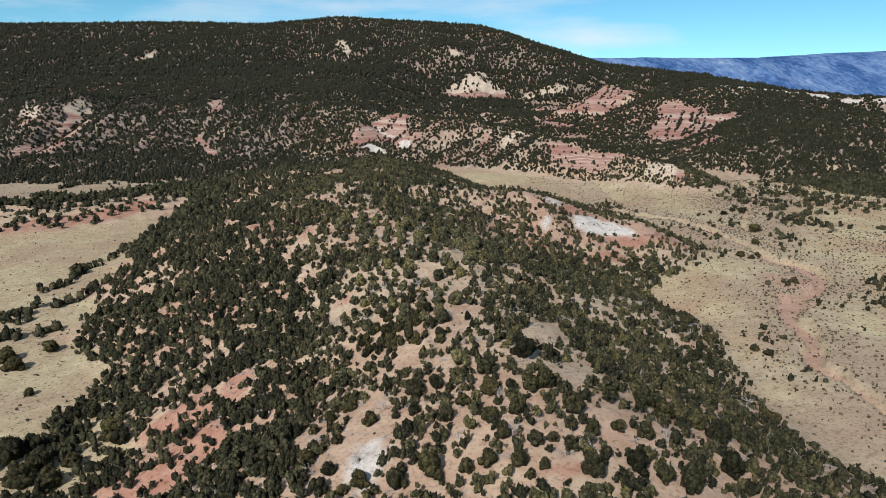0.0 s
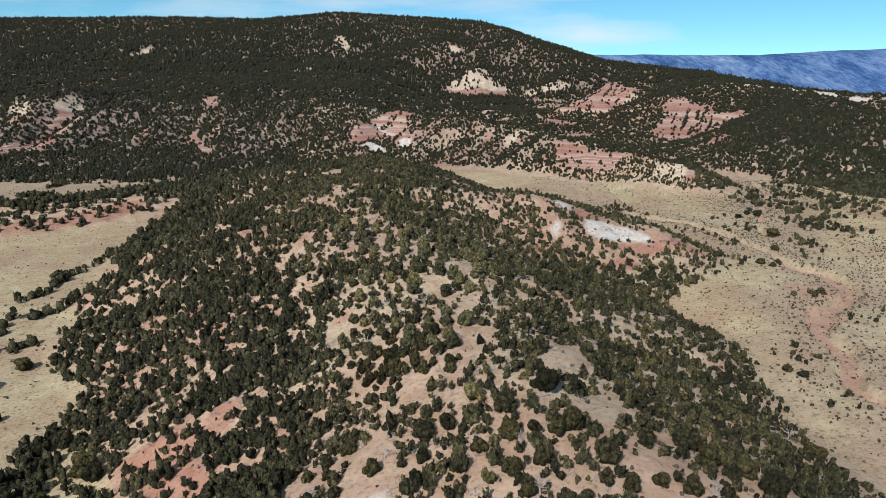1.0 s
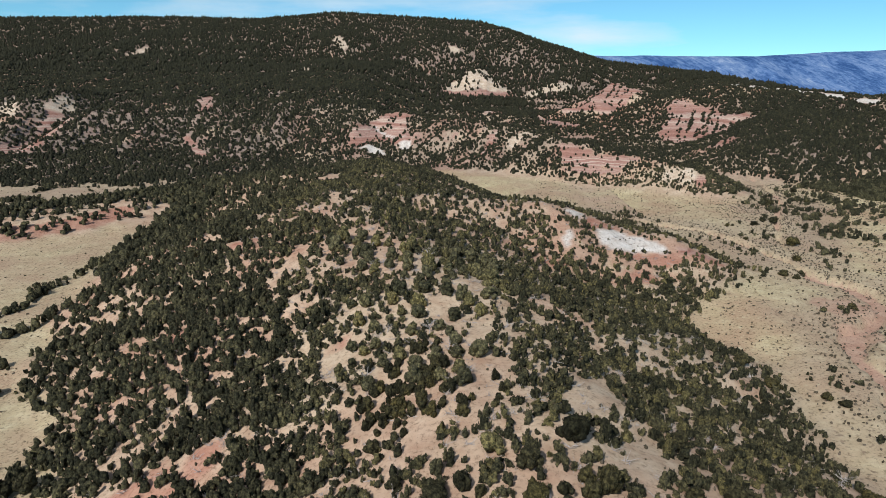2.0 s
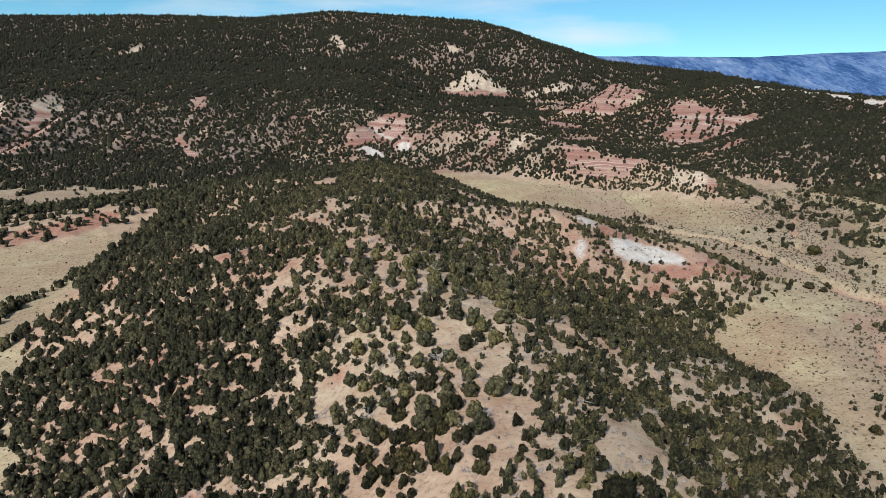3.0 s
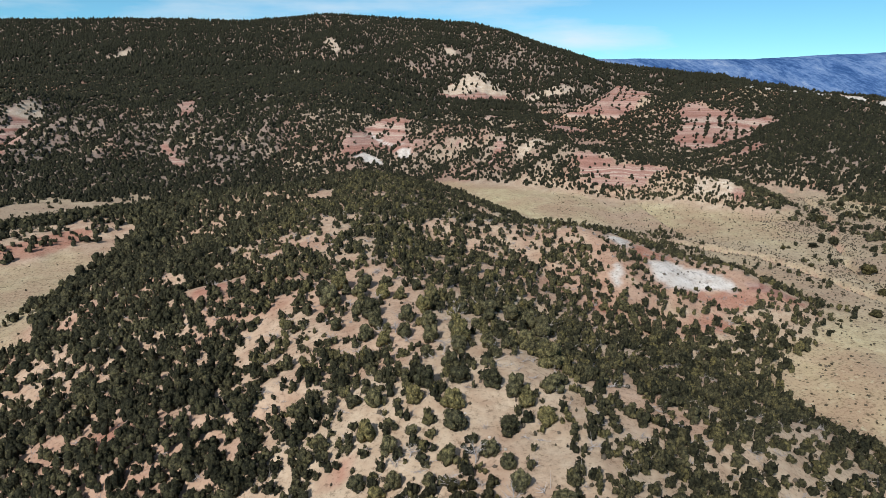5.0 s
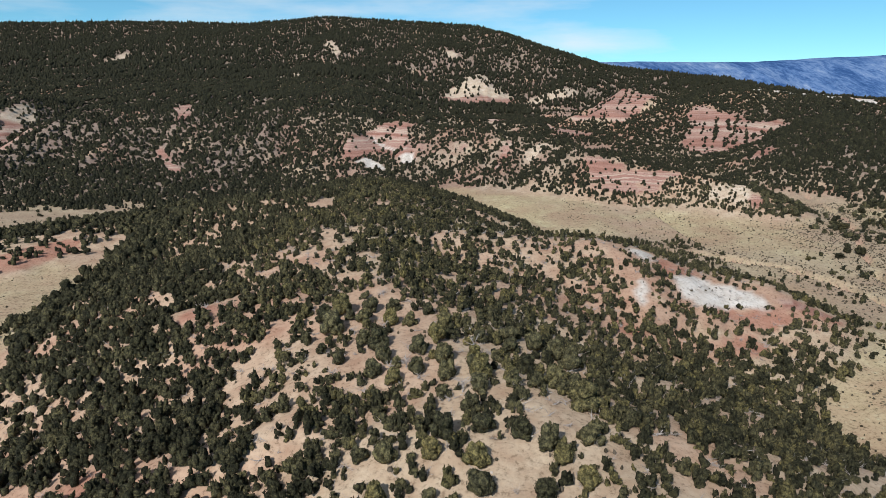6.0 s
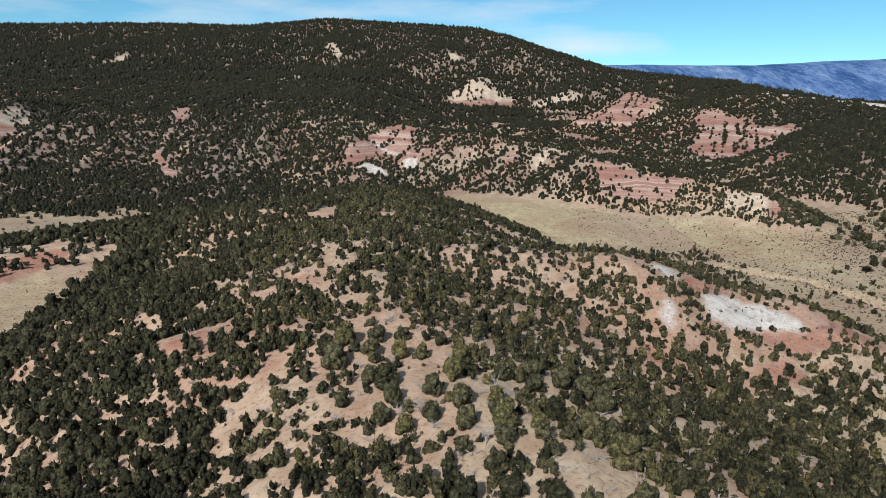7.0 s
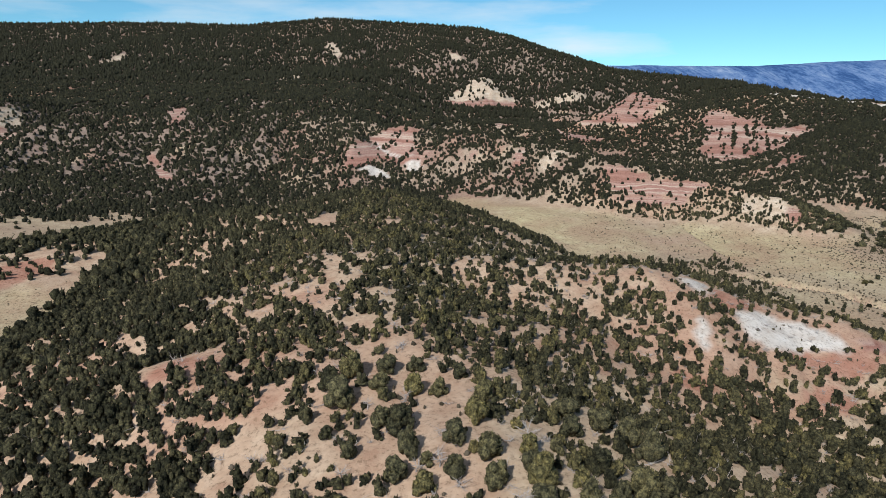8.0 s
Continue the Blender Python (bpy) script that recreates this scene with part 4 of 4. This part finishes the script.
    c = np.maximum(c, 0.85 * smooth(-100, -120, x) * smooth(0, 4, y - foot) * smooth(400, 380, y))
    slope_x = np.interp(y, [285, 305, 322, 340, 358, 387], [200, 181, 170, 160, 150, 139]) + 6 * (fbm(x / 8 + 6, y / 8, 2) - 0.5)
    c = np.maximum(c, 0.9 * smooth(3, 9, x - slope_x) * smooth(285, 295, y) * smooth(425, 400, y))
    glen = 0.8 * smooth(60, 80, x) * smooth(230, 190, x) * smooth(372, 392, y) * smooth(620, 560, y) * smooth(0.40, 0.50, fbm(x / 15 + 2, y / 15, 3)) * (1 - beds) * (1 - ash)
    return np.maximum(np.maximum(c, glen), east * (thick > 0.3))


def shape_of(n, small, big):
    wide = small + (big - small) * rng.rand(n) ** 1.2
    return wide, wide * (0.72 + 0.4 * rng.rand(n)), rng.rand(n)


rs = np.random.RandomState(5)
NEAR_SET = [crown(rs, [ICO2] + [ICO1] * 25, 1900, 0.11, 1.1, 0.44) for _ in range(12)]
MID_SET = [crown(rs, [blob(rs, 4) for _ in range(6)], 36, 0.24, 1.15, 0.5) for _ in range(18)]
FAR_SET = [crown(rs, [blob(rs, 4) for _ in range(2)], 10, 0.34, 1.15, 0.55) for _ in range(18)]
LUMP_SET = [crown(rs, [blob(rs, 4)], 5, 0.42, 1.1, 0.7) for _ in range(14)]
TINY_SET = [spire(rs) for _ in range(14)]

SINGLE = np.array(CREST_TREES + BROW_TREES + NOSE_TREES + FLANK_TREES + EXTRA_TREES + MEADOW_TREES + MARGIN_TREES)

# the near ridge
tx, ty = scatter(-190, 230, 56, 335, 1.12)
chance = cover(tx, ty)
crest_x = np.interp(ty, [p[1] for p in MAIN], [p[0] for p in MAIN])
chance = chance * np.where((tx - crest_x > -11) & (tx - crest_x < np.where(ty > 125, 4, 9)) & (ty > 58) & (ty < 168), np.where(ty > 122, 0.66, 0.9), 1.0)
keep = rng.rand(len(tx)) < chance
gap = np.array([np.min(np.hypot(SINGLE[:, 0] - a, SINGLE[:, 1] - b) - 0.42 * SINGLE[:, 2]) for a, b in zip(tx, ty)])
keep &= gap > 0.7
tx, ty = tx[keep], ty[keep]
# a row of bushes along the back of the spur's crest
row_x = np.linspace(29, 88, 40) + rng.uniform(-0.6, 0.6, 40)
row_y = np.interp(row_x, [p[0] for p in SPUR], [p[1] for p in SPUR]) + 2.6 + rng.uniform(-0.8, 0.8, 40)
tx, ty = np.append(tx, row_x), np.append(ty, row_y)
for row in TREE_ROWS:
    reach = np.cumsum([0] + [math.hypot(b[0] - a[0], b[1] - a[1]) for a, b in zip(row[:-1], row[1:])])
    at = rng.uniform(0, reach[-1], int(reach[-1] * 1.3))
    tx = np.append(tx, np.interp(at, reach, [p[0] for p in row]) + rng.normal(0, 0.9, len(at)))
    ty = np.append(ty, np.interp(at, reach, [p[1] for p in row]) + rng.normal(0, 1.1, len(at)))
tw, th, tt = shape_of(len(tx), 0.85, 2.15)
front = (np.abs(tx + 4) < 16) & (ty < 128)
tw, th = np.where(front, 0.85 * tw, tw), np.where(front, 0.9 * th, th)
tw, th = np.where(tx < -88, 1.5 * tw, tw), np.where(tx < -88, 1.3 * th, th)
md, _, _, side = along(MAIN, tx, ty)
left_flank = np.where(side > 0, smooth(17, 32, md), 0)
tw, th = tw * (1 + 0.22 * left_flank), th * (1 + 0.22 * left_flank)
foot = smooth(20, 30, tx) * smooth(190, 178, ty) * smooth(148, 160, ty)
tw, th = tw * (1.06 + 0.28 * foot), th * (1.06 + 0.28 * foot)
east = (tx > 116) & (ty > 215)
tw, th = np.where(east, 1.7 * tw, tw), np.where(east, 1.35 * th, th)
own = np.argsort((tx + 4) ** 2 * 1.2 + (ty - 100) ** 2 * 0.8)[:300 - len(SINGLE)]
rest = np.setdiff1d(np.arange(len(tx)), own)
near = along(MAIN, tx[rest], ty[rest])[0] + 0.25 * np.clip(ty[rest] - 150, 0, None) < 42
near |= (tx[rest] > 15) & (tx[rest] < 92) & (ty[rest] > 150) & (ty[rest] < 220)
for name, label, templates, some in (("juniper_woodland", "dense dark green juniper and pinyon trees on the ridge", MID_SET, rest[near]), ("flank_woodland", "thick dark juniper woods on the lower slopes", FAR_SET, rest[~near])):
    # needles darkened on the left flank, its shaded look put into the tint
    forest(name, label, "trees", templates, tx[some], ty[some], tw[some], th[some], ((0.16 + 0.62 * tt[some]) * (1 - 0.3 * left_flank[some]) if templates is MID_SET else 0.10 + 0.5 * tt[some]), NEEDLES_FAR)

# hills behind
hx, hy = scatter(-480, 480, 335, 500, 1.45)
keep = rng.rand(len(hx)) < cover(hx, hy)
hx, hy = hx[keep], hy[keep]
hw, hh, ht = shape_of(len(hx), 1.15, 2.6)
thick = 1 + 0.22 * smooth(150, 185, hx) + 0.12 * smooth(-60, -100, hx)
hw, hh = hw * thick, hh * thick
forest("hillside_woodland", "dark juniper and pinyon trees over the hill faces", "trees", LUMP_SET, hx, hy, hw, hh, 0.4 * ht ** 2, NEEDLES_FAR)
hx, hy = scatter(-560, 560, 500, 720, 2.05)
keep = rng.rand(len(hx)) < cover(hx, hy)
hx, hy = hx[keep], hy[keep]
hw, hh, ht = shape_of(len(hx), 1.6, 3.0)
forest("bench_woodland", "dense dark pinyon woodland on the high benches", "trees", TINY_SET, hx, hy, hw, hh, 0.4 * ht ** 2, NEEDLES_FAR)

# the mountain
mx, my = scatter(-900, 620, 720, 1275, 3.3)
keep = rng.rand(len(mx)) < 0.92 * cover(mx, my)
mx, my = mx[keep], my[keep]
mw, mh, mt = shape_of(len(mx), 2.3, 4.4)
forest("mountain_forest", "dark conifer forest covering the mountain", "trees", TINY_SET, mx, my, mw, mh * 1.4, mt * 0.2, NEEDLES_FAR)

# brush on the flats
SHRUB_SET = [crown(rs, [blob(rs, 4)], 6, 0.4, 0.9, 0.72) for _ in range(8)]
bx, by = scatter(40, 230, 60, 340, 1.5)
bh = rise(bx, by, land(bx, by))
wd = wash_reach(bx, by)
open_flat = 0.22 + 0.75 * smooth(102, 118, bx + 0.06 * (by - 150) * (by < 240)) * smooth(0.35, 0.6, fbm(bx / 24 + 3, by / 24, 2)) + 0.75 * smooth(14, 4, wd + 8 * (fbm(bx / 8, by / 8, 2) - 0.5)) * (wd > 2.2)
keep = (bh < 1.6) & (rng.rand(len(bx)) < open_flat)
bx, by = bx[keep], by[keep]
ex, ey = scatter(60, 180, 60, 340, 1.15)
wd = wash_reach(ex, ey)
keep = (wd > 1.7) & (rise(ex, ey, land(ex, ey)) < 1.6) & (rng.rand(len(ex)) < 0.6 * smooth(9, 3, wd) * smooth(0.40, 0.55, fbm(ex / 7 + 1, ey / 7, 2)))
bx, by = np.append(bx, ex[keep]), np.append(by, ey[keep])
forest("sagebrush", "low grey-brown sagebrush dotted over the grass flat", "shrubs", SHRUB_SET, bx, by, 0.35 + 0.65 * rng.rand(len(bx)) ** 2, 0.28 + 0.3 * rng.rand(len(bx)), rng.rand(len(bx)), SAGE, 0.04)
bx, by = scatter(-240, -30, 70, 350, 2.6)
bh = rise(bx, by, land(bx, by))
keep = (bh < 2.2) & (rng.rand(len(bx)) < 0.16)
bx, by = bx[keep], by[keep]
forest("valley_brush", "low brown brush scattered over the dry grass", "shrubs", SHRUB_SET, bx, by, 0.4 + 0.6 * rng.rand(len(bx)) ** 2, 0.3 + 0.3 * rng.rand(len(bx)), rng.rand(len(bx)), SAGE, 0.04)
bx, by = scatter(-70, 70, 50, 240, 2.2)
keep = (rise(bx, by, land(bx, by)) > 1.5) & (rng.rand(len(bx)) < 0.3)
bx, by = bx[keep], by[keep]
forest("ridge_brush", "small dry grey-brown shrubs between the junipers", "shrubs", SHRUB_SET, bx, by, 0.3 + 0.7 * rng.rand(len(bx)) ** 2, 0.3 + 0.4 * rng.rand(len(bx)), rng.rand(len(bx)), SAGE, 0.04)


# fallen and standing dead branches
def twigs(rs, count):
    """A tangle of thin pointed branches, about 2 wide."""
    root = rs.normal(size=(count, 3)) * np.array([0.25, 0.25, 0.05]) + np.array([0, 0, 0.15])
    tip = root + rs.normal(size=(count, 3)) * np.array([0.8, 0.8, 0.4]) + np.array([0, 0, 0.35])
    side = np.cross(tip - root, rs.normal(size=(count, 3)))
    side *= 0.04 / np.linalg.norm(side, axis=1)[:, None]
    v = np.stack([root - side, root + side, tip], 1).reshape(-1, 3)
    v[:, 2] = np.clip(v[:, 2], 0.03, None)
    return v, np.arange(3 * count).reshape(-1, 3)


TWIG_SET = [twigs(rs, 16) for _ in range(8)]
bx, by = scatter(-75, 60, 56, 225, 2.3)
keep = (rise(bx, by, land(bx, by)) > 3) & (rng.rand(len(bx)) < 0.42)
bx, by = bx[keep], by[keep]
forest("dead_branches", "pale grey tangles of dead juniper branches on bare soil", "dead wood", TWIG_SET, bx, by, 0.9 + 1.3 * rng.rand(len(bx)), 0.7 + 1.0 * rng.rand(len(bx)), rng.rand(len(bx)), DEADWOOD, 0.02)


def limb(bm, a, b, ra, rb, sides=5):
    turn = (b - a).to_track_quat("Z", "Y").to_matrix()
    rings = []
    for p, r in ((a, ra), (b, rb)):
        rings.append([bm.verts.new(p + turn @ Vector((r * math.cos(6.2832 * k / sides), r * math.sin(6.2832 * k / sides), 0))) for k in range(sides)])
    for k in range(sides):
        bm.faces.new((rings[0][k], rings[0][(k + 1) % sides], rings[1][(k + 1) % sides], rings[1][k]))
    bm.faces.new(rings[1])


def mesh_of(bm, name, material_used):
    me = bpy.data.meshes.new(name)
    bm.to_mesh(me)
    bm.free()
    me.materials.append(material_used)
    return me


def trunk_mesh(seed):
    """A short leaning trunk with three limbs."""
    r = random.Random(seed)
    bm = bmesh.new()
    top = Vector((r.uniform(-0.15, 0.15), r.uniform(-0.15, 0.15), 0.6))
    limb(bm, Vector((0, 0, -0.4)), top, 0.2, 0.13, 6)
    for k in range(3):
        a = k * 2.1 + r.random()
        limb(bm, top, top + Vector((0.5 * math.cos(a), 0.5 * math.sin(a), 0.9)), 0.1, 0.04)
    return mesh_of(bm, "trunk", BARK)


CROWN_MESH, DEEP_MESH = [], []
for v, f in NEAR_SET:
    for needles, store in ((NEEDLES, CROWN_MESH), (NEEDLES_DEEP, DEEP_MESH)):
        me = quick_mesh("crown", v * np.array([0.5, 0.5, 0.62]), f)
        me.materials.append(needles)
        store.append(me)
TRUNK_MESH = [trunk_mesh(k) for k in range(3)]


def juniper(x, y, wide, tall, k, deep=False):
    """One tree at a place of the plan, wide and tall in metres."""
    base = new("juniper_tree")
    base.matrix_world = Matrix.LocRotScale((U * x, U * y, U * float(land(x, y)) - 0.15), Euler((0, 0, random.random() * 6.283)), None)
    size = "Small" if wide < 2.6 else ("Broad" if wide > 4.2 else "Rounded")
    tagged(base, size + (" blackish green" if deep else " olive green") + " juniper tree standing on dry tan soil", "tree", "junipers on the ridge")
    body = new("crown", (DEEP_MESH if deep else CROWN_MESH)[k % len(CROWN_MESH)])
    body.scale = (wide, wide * (0.85 + 0.3 * random.random()), tall)
    body.parent = base
    stem = new("trunk", TRUNK_MESH[k % 3])
    stem.scale = (wide / 4, wide / 4, tall / 3.5)
    stem.parent = base
    return base


for n, (x, y, w) in enumerate(SINGLE):
    w = min(w, 2.4 + 0.5 * (w - 2.4)) if y < 130 and x > -40 else w
    low = 0.62 if x > 40 else 0.85 if x < -50 else 1.0
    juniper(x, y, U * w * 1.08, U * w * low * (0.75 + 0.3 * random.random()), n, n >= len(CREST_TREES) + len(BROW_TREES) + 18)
for n, k in enumerate(own):
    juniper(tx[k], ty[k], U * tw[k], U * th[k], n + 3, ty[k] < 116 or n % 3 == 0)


# ---------------------------------------------------------------- dead trees, rocks, posts
def dead_tree(x, y, tall, seed):
    """A bare grey juniper: a twisted trunk and forked branches."""
    r = random.Random(seed)
    base = new("dead_tree")
    base.matrix_world = pose(U * x, U * y, U * float(land(x, y)) - 0.1, 0, 0, r.uniform(0, 360))
    tagged(base, "bare grey dead juniper with twisted branches", "dead tree", "dead junipers on the ridge")
    bm = bmesh.new()
    mid = Vector((r.uniform(-0.3, 0.3), r.uniform(-0.3, 0.3), 0.35 * tall))
    limb(bm, Vector((0, 0, -0.2)), mid, 0.12, 0.08, 6)
    top = mid + Vector((r.uniform(-0.3, 0.3), r.uniform(-0.3, 0.3), 0.45 * tall))
    limb(bm, mid, top, 0.08, 0.03)
    stem = new("trunk", mesh_of(bm, "trunk", DEADWOOD))
    stem.parent = base
    for k in range(10):
        bm = bmesh.new()
        a = k * 0.63 + r.uniform(-0.3, 0.3)
        p = mid.lerp(top, r.random())
        out = Vector((math.cos(a), math.sin(a), r.uniform(0.1, 0.9)))
        q = p + out * tall * r.uniform(0.3, 0.5)
        limb(bm, p, q, 0.04, 0.022, 4)
        for j in range(4):
            e = q + (out + Vector((r.uniform(-1, 1), r.uniform(-1, 1), r.uniform(-0.3, 0.9)))) * tall * 0.2
            limb(bm, p.lerp(q, 0.4 + 0.2 * j), e, 0.02, 0.008, 4)
        twig = new("branch", mesh_of(bm, "branch", DEADWOOD))
        twig.parent = base


for n, (x, y, tall) in enumerate(SNAGS):
    dead_tree(x, y, U * tall, n)


def boulder(x, y, size, seed, label):
    r = random.Random(seed)
    bm = bmesh.new()
    bmesh.ops.create_icosphere(bm, subdivisions=2, radius=0.5)
    for v in bm.verts:
        v.co *= 0.8 + 0.4 * noise.noise(v.co * 3 + Vector((seed, 0, 0)))
        v.co.z *= 0.65
    ob = new("boulder", mesh_of(bm, "boulder", PALE_ROCK))
    ob.matrix_world = Matrix.LocRotScale((U * x, U * y, U * float(land(x, y)) + 0.1 * size), Euler((0, 0, r.random() * 6)), (size, size * 0.8, size))
    tagged(ob, label, "rock", "pale boulders")


boulder(61.0, 186.0, 1.5, 1, "pale grey boulder beside juniper bushes")
for n in range(26):
    boulder(rng.uniform(-14, 10) + 4, rng.uniform(62, 160), rng.uniform(0.3, 0.7), n + 2, "small pale stone on bare tan soil")


def fence_post(x, y, seed):
    r = random.Random(seed)
    bm = bmesh.new()
    limb(bm, Vector((0, 0, -0.3)), Vector((r.uniform(-0.2, 0.2), r.uniform(-0.2, 0.2), 1.5)), 0.08, 0.07, 7)
    ob = new("fence_post", mesh_of(bm, "fence_post", BARK))
    ob.matrix_world = pose(U * x, U * y, U * float(land(x, y)))
    tagged(ob, "weathered leaning wooden fence post in dry grass", "post", "old fence posts")


for n, (x, y) in enumerate(POSTS):
    fence_post(x, y, n)

# woods on the foot of the ridge, behind where the walk begins
fx, fy = scatter(-120, 110, -40, 56.5, 1.7)
keep = rng.rand(len(fx)) < cover(fx, fy)
fx, fy = fx[keep], fy[keep]
fw, fh, ft = shape_of(len(fx), 1.1, 2.6)
forest("foot_woodland", "dark juniper trees on the low foot of the ridge", "trees", LUMP_SET, fx, fy, fw, fh, 0.1 + 0.5 * ft, NEEDLES_FAR)
